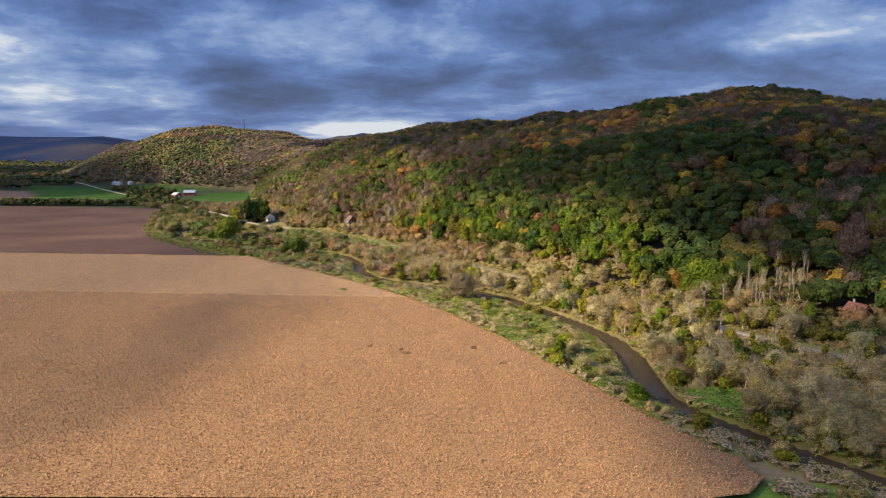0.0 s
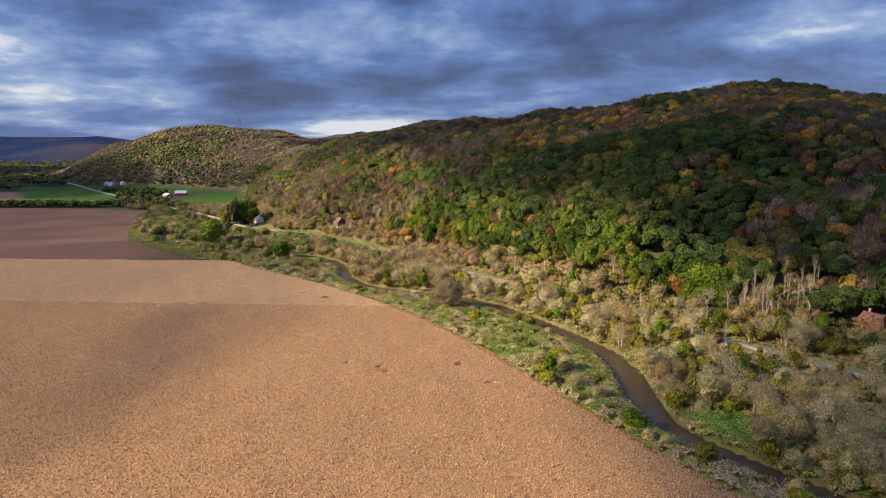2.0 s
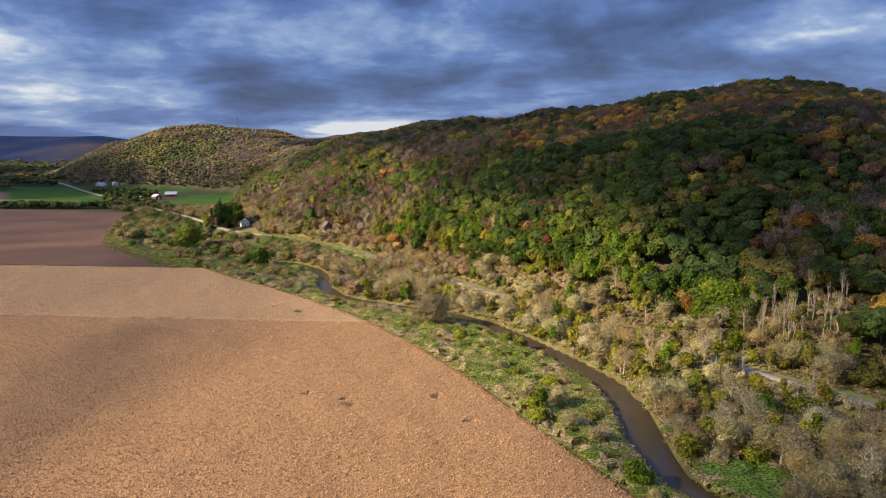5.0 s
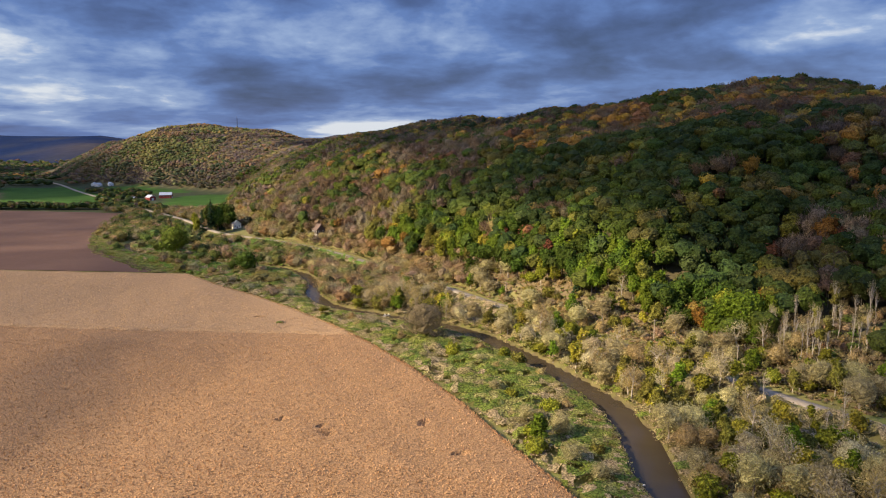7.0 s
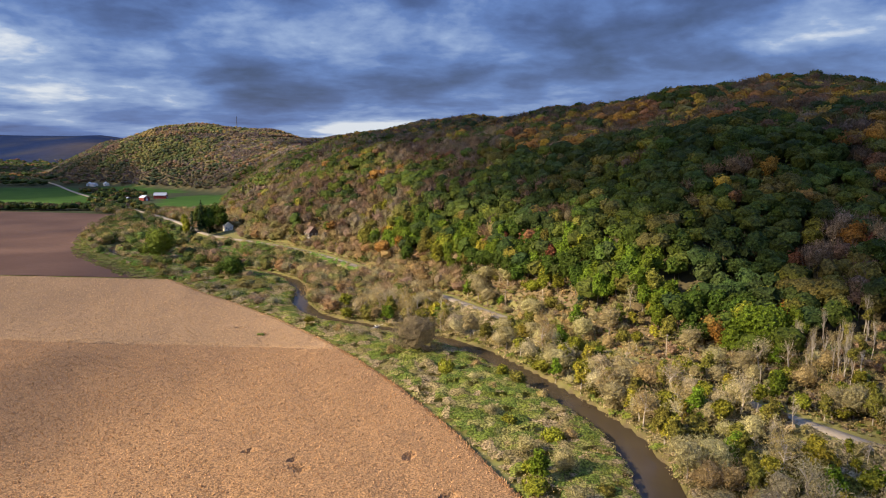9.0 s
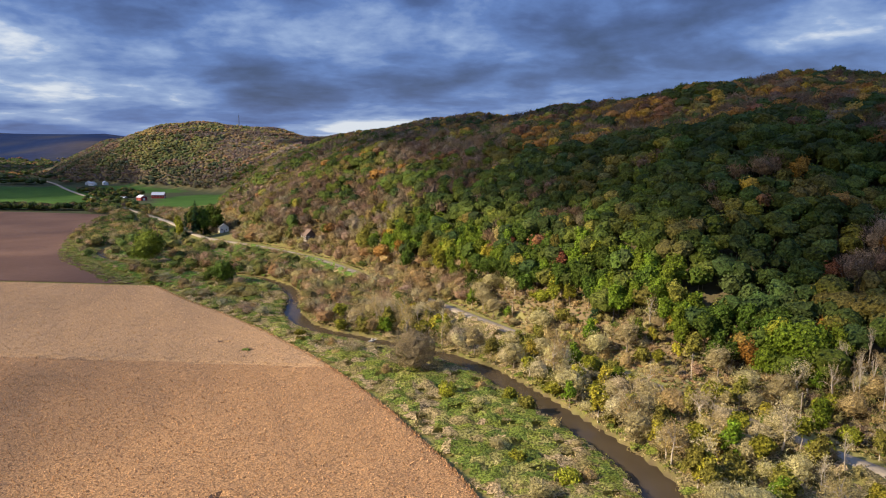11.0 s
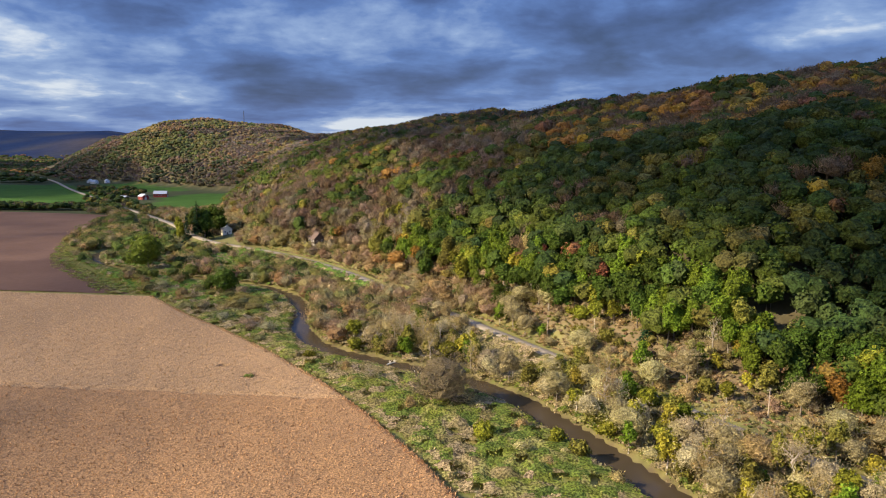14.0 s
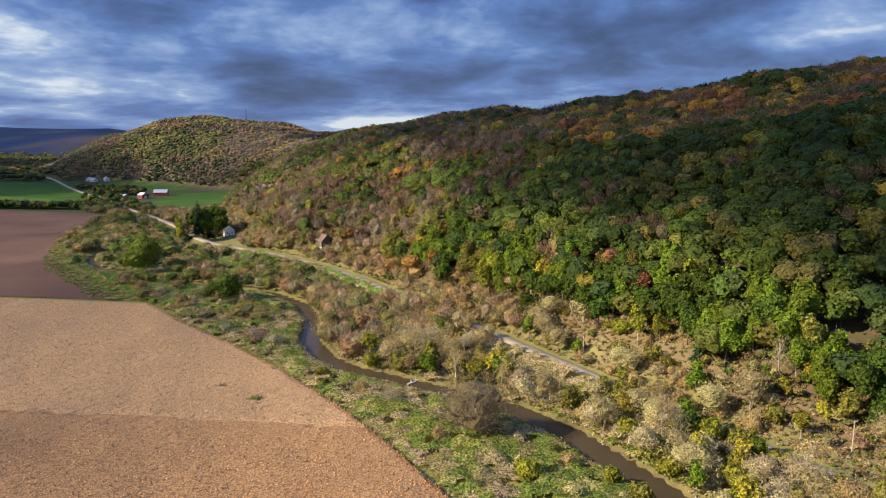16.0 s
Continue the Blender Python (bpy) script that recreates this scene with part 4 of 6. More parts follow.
def build_forest(name, label, X, Y, R, H, kinds, step, n, size, seed, floor=1.2, category="forest", relief=1.0, mats=None, stems=True, shell=2):
    """A closed wood: crown tops that merge into one uneven canopy, with leaf clumps or bare twigs standing out of every crown."""
    rng = np.random.default_rng(seed)
    mats = mats or LEAF
    bumps = lambda x, y: waves(x, y, 2.2 * size + 1.5, seed)  # noqa: E731
    lump = 0.045
    Z = height(X, Y) + (0.4 if mats is WEED else 0.0)
    pad = R.max() + step * 2
    x0, y0 = X.min() - pad, Y.min() - pad
    nx, ny = int((X.max() + pad - x0) / step) + 1, int((Y.max() + pad - y0) / step) + 1
    gx, gy = np.meshgrid(x0 + np.arange(nx) * step, y0 + np.arange(ny) * step)
    gx, gy = gx + rng.uniform(-0.33, 0.33, gx.shape) * step, gy + rng.uniform(-0.33, 0.33, gx.shape) * step
    top, own = np.full(gx.shape, -1e9), np.full(gx.shape, -1)
    for i in range(len(X)):
        c0, c1 = int((X[i] - R[i] - x0) / step), int((X[i] + R[i] - x0) / step) + 2
        r0, r1 = int((Y[i] - R[i] - y0) / step), int((Y[i] + R[i] - y0) / step) + 2
        q2 = ((gx[r0:r1, c0:c1] - X[i]) ** 2 + (gy[r0:r1, c0:c1] - Y[i]) ** 2) / R[i] ** 2
        low, dome = (0.92 - 0.72 * relief, 0.42 * relief) if mats in (LEAF, FAR_LEAF) and kinds[i] in (BROWN, GREY) else (1 - 0.72 * relief, 0.56 * relief)
        z = np.where(q2 < 1, Z[i] + H[i] * (low + dome * np.sqrt(np.maximum(1 - q2, 0))), -1e9)
        up = z > top[r0:r1, c0:c1]
        top[r0:r1, c0:c1][up] = z[up]
        own[r0:r1, c0:c1][up] = i
    ground = height(gx, gy)
    bare = own < 0
    top = np.where(bare, ground + floor * 0.4, np.maximum(top + (rng.uniform(-0.05, 0.04, gx.shape) + bumps(gx, gy) * lump) * H.mean(), ground + 0.5))
    if relief < 0.6:      # a far canopy, thin and even
        pad_t = np.pad(top, 1, mode="edge")
        top = np.where(bare, top, sum(pad_t[i:i + ny, j:j + nx] for i in range(3) for j in range(3)) / 9)
    F = grid_faces(nx, ny)
    zz = top.ravel()[F]
    F = F[~bare.ravel()[F].any(1) & ((zz.max(1) - zz.min(1) < 0.75 * H.mean() + step + 1.5 * (mats is WEED)) | (relief < 0.6))]
    owner = own.ravel()[F]
    lead = owner.max(1)
    if shell < 2:      # bare crowns show no closed surface
        solid = ~np.isin(kinds[np.maximum(owner, 0)], (BROWN, GREY)).any(1) & (shell > 0)
        F, lead = F[solid], lead[solid]
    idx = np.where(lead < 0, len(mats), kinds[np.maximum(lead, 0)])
    V = np.stack([gx, gy, top], -1).reshape(-1, 3)
    keep = np.unique(F)
    back = np.zeros(len(V), int)
    back[keep] = np.arange(len(keep))
    V, F = V[keep], back[F]
    quads, qidx = [], []
    bare_kind = np.isin(kinds, (BROWN, GREY)) & (mats in (LEAF, FAR_LEAF)) | (kinds < 3) & (mats is BRUSH)
    for is_bare in (False, True):
        sel = np.nonzero(bare_kind == is_bare)[0]
        if not len(sel):
            continue
        i = np.repeat(sel, int(n * 1.25) if is_bare and shell < 2 else n)
        m = len(i)
        cq, a = rng.uniform(-0.42, 1.0, m), rng.uniform(0, 6.283, m)
        q = np.sqrt(1 - cq * cq) * rng.uniform(0.90, 1.06, m)
        px, py = X[i] + q * np.cos(a) * R[i], Y[i] + q * np.sin(a) * R[i]
        pz = Z[i] + H[i] * (1 - relief * (0.48 - 0.46 * cq)) + bumps(px, py) * lump * H[i] + rng.uniform(-0.03, 0.05, m) * H[i]
        P = np.stack([px, py, pz], -1)
        sz = (size * rng.uniform(0.6, 1.4, m))[:, None]
        if is_bare:
            t = np.stack([np.cos(a) * q * 0.7, np.sin(a) * q * 0.7, 0.6 + 0.5 * cq], -1) + rng.normal(size=(m, 3)) * 0.35
            t /= np.linalg.norm(t, axis=1)[:, None]
            u = np.cross(t, rng.normal(size=(m, 3)))
            u /= np.linalg.norm(u, axis=1)[:, None]
            wd = sz * rng.uniform(0.08, 0.36, (m, 1))
            quads.append(np.stack([P - t * sz * 1.1, P + u * wd, P + t * sz * 0.9, P - u * wd], 1).reshape(-1, 3))
        else:
            nrm = np.stack([np.cos(a) * q, np.sin(a) * q, cq + 0.25], -1) + rng.normal(size=(m, 3)) * 0.42
            nrm /= np.linalg.norm(nrm, axis=1)[:, None]
            t = np.cross(nrm, rng.normal(size=(m, 3)))
            t /= np.linalg.norm(t, axis=1)[:, None]
            u = np.cross(nrm, t)
            e = [rng.uniform(0.4, 0.8, (m, 1)) for _ in range(4)]
            quads.append(np.stack([P - t * sz * e[0], P + u * sz * e[1] * 0.8, P + t * sz * e[2] - nrm * sz * 0.25, P - u * sz * e[3] * 0.8], 1).reshape(-1, 3))
        qidx.append(kinds[i])
    # stems
    w = 0.012 * H
    for ux, uy in ((1, 0), (0, 1)) if stems else ():
        st = np.stack([np.stack([X - ux * w, Y - uy * w, Z - 0.5], -1), np.stack([X + ux * w, Y + uy * w, Z - 0.5], -1),
                       np.stack([X + ux * w * 0.5, Y + uy * w * 0.5, Z + H * 0.7], -1), np.stack([X - ux * w * 0.5, Y - uy * w * 0.5, Z + H * 0.7], -1)], 1)
        quads.append(st.reshape(-1, 3))
        qidx.append(np.full(len(X), len(mats) + 1))
    C = np.concatenate(quads)
    F = np.concatenate([F, np.arange(len(C)).reshape(-1, 4) + len(V)])
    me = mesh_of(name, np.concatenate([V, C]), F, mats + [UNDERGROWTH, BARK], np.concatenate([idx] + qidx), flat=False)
    tagged(new(name, me), label, category, kind="stuff")
    print(name, len(X), "crowns", 2 * len(F), "triangles")
    return 2 * len(F)


def crown_form(seed, fine):
    """A broad lumpy dome of leaf masses, one across, open below."""
    rng = np.random.default_rng(seed)
    bm = bmesh.new()
    bmesh.ops.create_icosphere(bm, subdivisions=fine, radius=1.0)
    V = np.array([v.co[:] for v in bm.verts])
    F = np.array([[v.index for v in f.verts] for f in bm.faces])
    bm.free()
    way = rng.normal(size=(22, 3)) + (0, 0, 0.55)
    way /= np.linalg.norm(way, axis=1)[:, None]
    lump = np.exp(-((np.arccos(np.clip(V @ way.T, -1, 1)) / rng.uniform(0.20, 0.42, 22)) ** 2)) * rng.uniform(0.4, 1.0, 22)
    V = V * (0.72 + 0.32 * lump.max(1) + rng.uniform(-0.15, 0.15, len(V)))[:, None] * (rng.uniform(0.8, 1.2), rng.uniform(0.8, 1.2), 1.0)
    F = F[V[F][:, :, 2].mean(1) > -0.62]
    keep = np.unique(F)
    back = np.zeros(len(V), int)
    back[keep] = np.arange(len(keep))
    return V[keep], back[F]


def build_crowns(name, label, X, Y, R, H, kinds, n, size, seed, fine=2, mats=None, category="forest", bare_kinds=(6, 7), deepest=0.46, body=1.0):
    """A wood crown by crown: lumpy leaf masses with loose sprays standing out of them, bare crowns of upright twigs, and stems."""
    rng = np.random.default_rng(seed)
    mats = mats or LEAF
    forms = [crown_form(seed * 10 + k, fine) for k in range(7)]
    Z = height(X, Y)
    m = len(X)
    bare = np.isin(kinds, bare_kinds)
    shade = rng.uniform(0.90, 1.12, m)[:, None] * np.stack([rng.uniform(0.88, 1.16, m), np.ones(m), rng.uniform(0.8, 1.2, m)], -1)
    deep = np.minimum(H * rng.uniform(0.75, 1.0, m) * deepest, R * rng.uniform(0.70, 0.98, m))
    mid = Z + H - deep * 0.95
    pick, turn = rng.integers(0, 7, m), rng.uniform(0, 6.283, m)
    Vs, Fs, Ms, Ts, count = [], [], [], [], 0

    def put(V, F, mat, t):
        nonlocal count
        Vs.append(V), Fs.append(F + count), Ms.append(mat), Ts.append(t)
        count += len(V)

    for k, (pv, pf) in enumerate(forms):
        i = np.nonzero(pick == k)[0]
        if not len(i):
            continue
        c, sn = np.cos(turn[i])[:, None], np.sin(turn[i])[:, None]
        wide = (R[i] * np.where(bare[i], 0.66, body))[:, None]
        V = np.stack([X[i][:, None] + (pv[:, 0] * c - pv[:, 1] * sn) * wide, Y[i][:, None] + (pv[:, 0] * sn + pv[:, 1] * c) * wide,
                      mid[i][:, None] + pv[:, 2] * (deep[i] * np.where(bare[i], 0.78, body))[:, None]], -1)
        F = (pf[None] + (np.arange(len(i)) * len(pv))[:, None, None]).reshape(-1, 3)
        put(V.reshape(-1, 3), F, np.repeat(kinds[i], len(pf)), np.repeat(shade[i], len(pv), 0))
    for is_bare in (False, True):
        sel = np.nonzero(bare == is_bare)[0]
        i = np.repeat(sel, int(n * (1.9 if is_bare else 1.0)))
        q = len(i)
        if not q:
            continue
        u = rng.normal(size=(q, 3))
        u /= np.linalg.norm(u, axis=1)[:, None]
        u[:, 2] = np.where(u[:, 2] < -0.35, -u[:, 2], u[:, 2])
        far = rng.uniform(0.60 if is_bare else 0.84, 1.06, q)
        P = np.stack([X[i] + u[:, 0] * R[i] * far, Y[i] + u[:, 1] * R[i] * far, mid[i] + u[:, 2] * deep[i] * far], -1)
        sz = (size * rng.uniform(0.6, 1.4, q))[:, None]
        if is_bare:
            t = u * (0.7, 0.7, 0.5) + (0, 0, 0.6) + rng.normal(size=(q, 3)) * 0.3
            t /= np.linalg.norm(t, axis=1)[:, None]
            w = np.cross(t, rng.normal(size=(q, 3)))
            w *= sz * rng.uniform(0.07, 0.22, (q, 1)) / np.linalg.norm(w, axis=1)[:, None]
            Q = np.stack([P - t * sz * 1.5, P + w, P + t * sz * 1.1, P - w], 1)
        else:
            nrm = u + (0, 0, 0.25) + rng.normal(size=(q, 3)) * 0.40
            nrm /= np.linalg.norm(nrm, axis=1)[:, None]
            t = np.cross(nrm, rng.normal(size=(q, 3)))
            t /= np.linalg.norm(t, axis=1)[:, None]
            w = np.cross(nrm, t)
            e = [rng.uniform(0.4, 0.8, (q, 1)) for _ in range(4)]
            Q = np.stack([P - t * sz * e[0], P + w * sz * e[1] * 0.8, P + t * sz * e[2] - nrm * sz * 0.25, P - w * sz * e[3] * 0.8], 1)
        a = np.arange(q)[:, None] * 4
        put(Q.reshape(-1, 3), np.concatenate([a + (0, 1, 2), a + (0, 2, 3)]), np.tile(kinds[i], 2), np.repeat(shade[i], 4, 0))
    w = 0.012 * H
    for ux, uy in ((1, 0), (0, 1)):
        Q = np.stack([np.stack([X - ux * w, Y - uy * w, Z - 0.5], -1), np.stack([X + ux * w, Y + uy * w, Z - 0.5], -1), np.stack([X, Y, Z + H * 0.75], -1)], 1)
        put(Q.reshape(-1, 3), np.arange(m * 3).reshape(-1, 3), np.full(m, len(mats)), np.ones((m * 3, 3)))
    me = mesh_of(name, np.concatenate(Vs), np.concatenate(Fs), mats + [BARK], np.concatenate(Ms))
    T = np.concatenate(Ts)
    att = me.color_attributes.new("tint", "FLOAT_COLOR", "POINT")
    att.data.foreach_set("color", np.concatenate([T, np.ones((len(T), 1))], 1).astype(np.float32).ravel())
    tagged(new(name, me), label, category, kind="stuff")
    print(name, m, "crowns", len(me.polygons), "triangles")
    return len(me.polygons)


def crowns(rng, n, r0, r1, h0, h1):
    k = rng.uniform(0, 1, n)
    return r0 + (r1 - r0) * k, h0 + (h1 - h0) * np.clip(k + rng.uniform(-0.35, 0.35, n), 0, 1)


def foot_distance(x, y):
    d, side, _ = to_line(x, y, FOOT)
    return d * side


LABELS = {DARK: "full broadleaf tree with dark green leaves", GREEN: "broadleaf tree with a full green crown", YGREEN: "broadleaf tree turning yellow-green",
          YELLOW: "slender tree with bright yellow autumn leaves", ORANGE: "broadleaf tree with orange autumn leaves", RUST: "broadleaf tree with rust-red leaves",
          BROWN: "bare brown tree with fine twigs", GREY: "bare pale tree with a straight trunk", OLIVE: "broadleaf tree with dull olive leaves"}
HUES = {DARK: "dark_green", GREEN: "green", YGREEN: "yellow_green", YELLOW: "yellow", ORANGE: "orange", RUST: "rust", BROWN: "bare_brown", GREY: "bare_grey", OLIVE: "olive"}
# trees that stand out on the slope: x, y, kind, scale
MARKED = [(135, 424, RUST, 1.0), (158, 425, ORANGE, 1.2), (163, 420, RUST, 0.9), (120, 398, ORANGE, 0.7), (74, 420, YELLOW, 0.6), (82, 462, OLIVE, 0.95), (143, 485, ORANGE, 1.05), (150, 488, YELLOW, 0.8),
          (116, 301, YELLOW, 0.62), (19, 417, YELLOW, 0.72), (39, 396, YGREEN, 0.75), (48, 385, GREEN, 0.68), (87, 352, YELLOW, 0.62), (84, 344, GREEN, 0.6), (104, 358, YGREEN, 0.55), (128, 343, YGREEN, 0.5),
          (66, 418, YELLOW, 0.5), (73, 407, YELLOW, 0.5), (-5, 502, YGREEN, 0.7), (-21, 471, YELLOW, 0.5), (-61, 493, ORANGE, 0.5), (-54, 522, ORANGE, 0.5)]
BIG_TREE = (108, 382)
STAND = (134, 363)      # tall thin trees with pale trunks
RED_HOUSE = (159, 328)


def kept_free(x, y):
    """Where no wood grows: the stand, the big tree, the red house and the outlook from it."""
    hx, hy = x - RED_HOUSE[0], y - RED_HOUSE[1]
    along, across = -(hx * 0.45 + hy * 0.89), np.abs(hx * 0.89 - hy * 0.45)
    return (np.hypot((x - STAND[0]) / 23, (y - STAND[1]) / 17) > 1) & (np.hypot(x - BIG_TREE[0], y - BIG_TREE[1]) > 10) & ((along < -8) | (along > 34) | (across > 9))


def wood_tree(kind, variant):
    bare = kind in (BROWN, GREY)
    h = (15.5, 14.0, 17.0)[variant]
    return tree(100 + kind * 7 + variant, HUES[kind], h, (5.5, 5.0, 5.0)[variant] * (0.8 if bare else 1), (1.8, 1.2, 3.5)[variant],
                300 if bare else 280, 0.95, bare, pale=kind in (GREY, YELLOW))


def build_woods():
    rng = np.random.default_rng(5)
    # the slope next to the road, tree by tree
    x, y = scatter(rng, -140, 170, 330, 660, 6.6)
    d = foot_distance(x, y)
    s = -0.59 * x + 0.81 * y
    lim = 15 - 7 * smooth(340, 420, s) + 3 * waves(x, y, 30, 77)
    ok = (d > lim) & (d < 46) & (s > 225) & (s < 590)
    ok &= kept_free(x, y)
    for mx, my, _, sc in MARKED:
        ok &= np.hypot(x - mx, y - my) > 5.5 * sc
    x, y, d = x[ok], y[ok], d[ok]
    order = np.argsort(d)[:215]
    x, y, d = x[order], y[order], d[order]
    near = set(zip(x.round(1), y.round(1)))
    kinds = species(rng, x, y, d)
    for i in range(len(x)):
        k, v = int(kinds[i]), int(rng.integers(0, 3))
        GROVE.put(("wood", k, v), lambda k=k, v=v: wood_tree(k, v), float(x[i]), float(y[i]), float(rng.uniform(0.8, 1.2)), float(rng.uniform(0, 6.28)),
                  float(rng.uniform(0.85, 1.1)), 0.3, LABELS[k], "tree", "trees at the foot of the hill")
    for mx, my, k, sc in MARKED:
        GROVE.put(("wood", k, 0), lambda k=k: wood_tree(k, 0), mx, my, sc, 1.0, 1.0, 0.3, LABELS[k] + ", on the slope", "tree", "trees that stand out")
    GROVE.put("big", lambda: tree(420, "green", 19, 12.0, 1.5, 1100, 1.2, lobes=20), *BIG_TREE, 1.0, 0.4, 1.0, 0.3, "very broad green tree at the foot of the slope", "tree", "trees that stand out")
    for k in range(34):
        a, r = rng.uniform(0, 6.283), rng.uniform(0, 1) ** 0.5
        x1, y1, v = STAND[0] + 22 * r * math.cos(a), STAND[1] + 16 * r * math.sin(a), int(rng.choice((0, 0, 1, 2)))
        GROVE.put(("stand", v), lambda v=v: tree(424 + v, ("bare_grey", "bare_brown", "olive")[v], (18, 17, 18)[v], (2.3, 2.4, 2.6)[v], (11.5, 10.0, 10.5)[v], 80, 0.55, v < 2, True, 8, stem=0.009), x1, y1, float(rng.uniform(0.8, 1.1)),
                  float(rng.uniform(0, 6)), 1.0, 0.3, ("tall thin leafless tree with a pale trunk", "tall thin leafless brown tree", "tall thin tree with sparse olive leaves")[v], "tree", "stand of tall thin trees")
    px, py = x, y
    tris = 0
    # the rest of the slope
    x, y = scatter(rng, -330, 560, 60, 860, 6.7)
    d = foot_distance(x, y)
    s = -0.59 * x + 0.81 * y
    ok = (d > 13 - 7 * smooth(440, 500, s) + 3 * waves(x, y, 30, 77)) & (d < 480) & (y < 820 - 0.2 * x) & (s > 120)
    ok &= (x < 0.56 * y + 18) & ((s > 225) | (d > 25))
    far = np.ones(len(x), bool)
    for i in np.nonzero(ok)[0]:
        if np.hypot(px - x[i], py - y[i]).min() < 3.6:
            far[i] = False
    far &= kept_free(x, y)
    for mx, my, _, sc in MARKED:
        far &= np.hypot(x - mx, y - my) > 5 * sc
    ok &= far & (np.hypot(x + 151, y - 683) > 11) & (np.hypot(x + 265, y - 786) > 15)
    x, y, d = x[ok], y[ok], d[ok]
    print("slope trees", len(x))
    tris += build_crowns("hillside_forest", "dense autumn forest of green, orange and bare trees on the slope", x, y, *crowns(rng, len(x), 4.3, 7.4, 12, 16), species(rng, x, y, d), 80, 1.1, 61)
    x, y = scatter(rng, -760, 600, 640, 1420, 7.6)
    d = foot_distance(x, y)
    ok = (d > 4) & (d < 520) & (y >= 820 - 0.2 * x) & (y < 1330)
    x, y, d = x[ok], y[ok], d[ok]
    print("ridge trees", len(x))
    tris += build_crowns("ridge_forest", "autumn forest on the far ridge, brown and orange", x, y, *crowns(rng, len(x), 4.8, 7.8, 9.5, 12), species(rng, x, y, d), 16, 1.5, 62, 1)
    x, y = scatter(rng, -1400, 300, 1330, 1900, 6.7)
    d = foot_distance(x, y)
    ok = (d > 0) & (d < 560) & (x > -0.80 * y)
    for ring in MEADOWS:
        ok &= ~inside(x, y, ring)
    ok &= np.hypot((x + 470) / 60, (y - 1720) / 90) > 1
    ok &= np.hypot((x + 830) / 40, (y - 1488) / 24) > 1
    x, y, d = x[ok], y[ok], d[ok]
    print("left hill trees", len(x))
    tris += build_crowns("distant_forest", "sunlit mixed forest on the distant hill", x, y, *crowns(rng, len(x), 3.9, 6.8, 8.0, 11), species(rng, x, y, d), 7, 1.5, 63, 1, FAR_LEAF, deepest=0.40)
    # hedgerows and woods on the valley floor
    x, y = scatter(rng, -2300, -300, 960, 2900, 14)
    d = foot_distance(x, y)
    wood = (waves(x, y, 260, 91) > -0.1) & (y > 1480) & (x < -900) | ((x < -800) & (y > 1500) & (waves(x, y, 120, 92) > 0.3))
    belt = (np.abs(y - 1330 + 0.05 * x) < 26) & (x < -930)
    gap = np.ones(len(x), bool)
    for ring in MEADOWS:
        gap &= ~inside(x, y, ring)
    ok = (d < 0) & (x > -0.80 * y) & (to_line(x, y, ROAD)[0] > 16) & (belt | wood) & gap
    x, y, d = x[ok], y[ok], d[ok]
    print("floor trees", len(x))
    tris += build_crowns("valley_woods", "dark hedgerows and woods on the valley floor", x, y, *crowns(rng, len(x), 7.5, 11.0, 7, 14), species(rng, x, y, d), 10, 2.0, 64, 1)
    x, y = scatter(rng, -1000, -380, 960, 1330, 5.5)
    line = to_line(x, y, [(-1000, 975), (-700, 992), (-520, 1004), (-455, 985), (-420, 940)])[0]
    farm = np.hypot((x + 625) / 45, (y - 1215) / 30) < 1
    lane = (to_line(x, y, ROAD)[0] < 22) & (y > 1000) & (y < 1130) | (np.hypot((x + 690) / 60, (y - 1300) / 22) < 1)
    ok = (line < 13) | ((farm | lane) & (rng.random(len(x)) < 0.55))
    ok &= to_line(x, y, ROAD)[0] > 5
    x, y = x[ok], y[ok]
    kinds = rng.choice((DARK, DARK, OLIVE, BROWN, GREEN, DARK), len(x))
    tris += build_crowns("hedgerow", "dark leafy hedgerows between the fields and by the farm", x, y, *crowns(rng, len(x), 3.5, 6.0, 5.5, 11), kinds, 20, 1.3, 65)
    print("forest triangles", tris)


build_woods()


# ---- river banks ----
def bank_masks(x, y):
    dv, sv, al = to_line(x, y, RIVER)
    w = river_width(np.interp(al, RIVER_RUN, np.arange(len(RIVER)))) / 2
    dc, sc, _ = to_line(x, y, CORN_EDGE[::-1])
    db, sb, _ = to_line(x, y, BROWN_EAST)
    dr, sr, _ = to_line(x, y, ROAD)
    d = foot_distance(x, y)
    free = (dv > w + 0.2) & (dr > 3.4) & ~inside(x, y, CORN_RING) & ~inside(x, y, BROWN_RING)
    west = sv < 0
    return dv - w, np.where(sc > 0, dc, -dc), db, dr * sr, d, free, west


def bare_tree(v):
    return tree(300 + v, ("bare_grey", "bare_brown", "bare_pale")[v % 3], (10, 9, 12, 10, 13, 8.5)[v], (5.0, 5.0, 3.8, 5.4, 4.2, 4.8)[v], (0.8, 0.6, 2.4, 0.8, 2.8, 0.5)[v],
                330, 1.0, True, pale=v in (2, 4))


def slender_tree(k):
    return tree(320 + k, ("bare_pale", "bare_grey", "yellow_green")[k], (12, 10, 11)[k], (1.7, 1.9, 1.8)[k], (4.5, 3.0, 3.5)[k], 150, 0.55, k < 2, True, 7, stem=0.012)


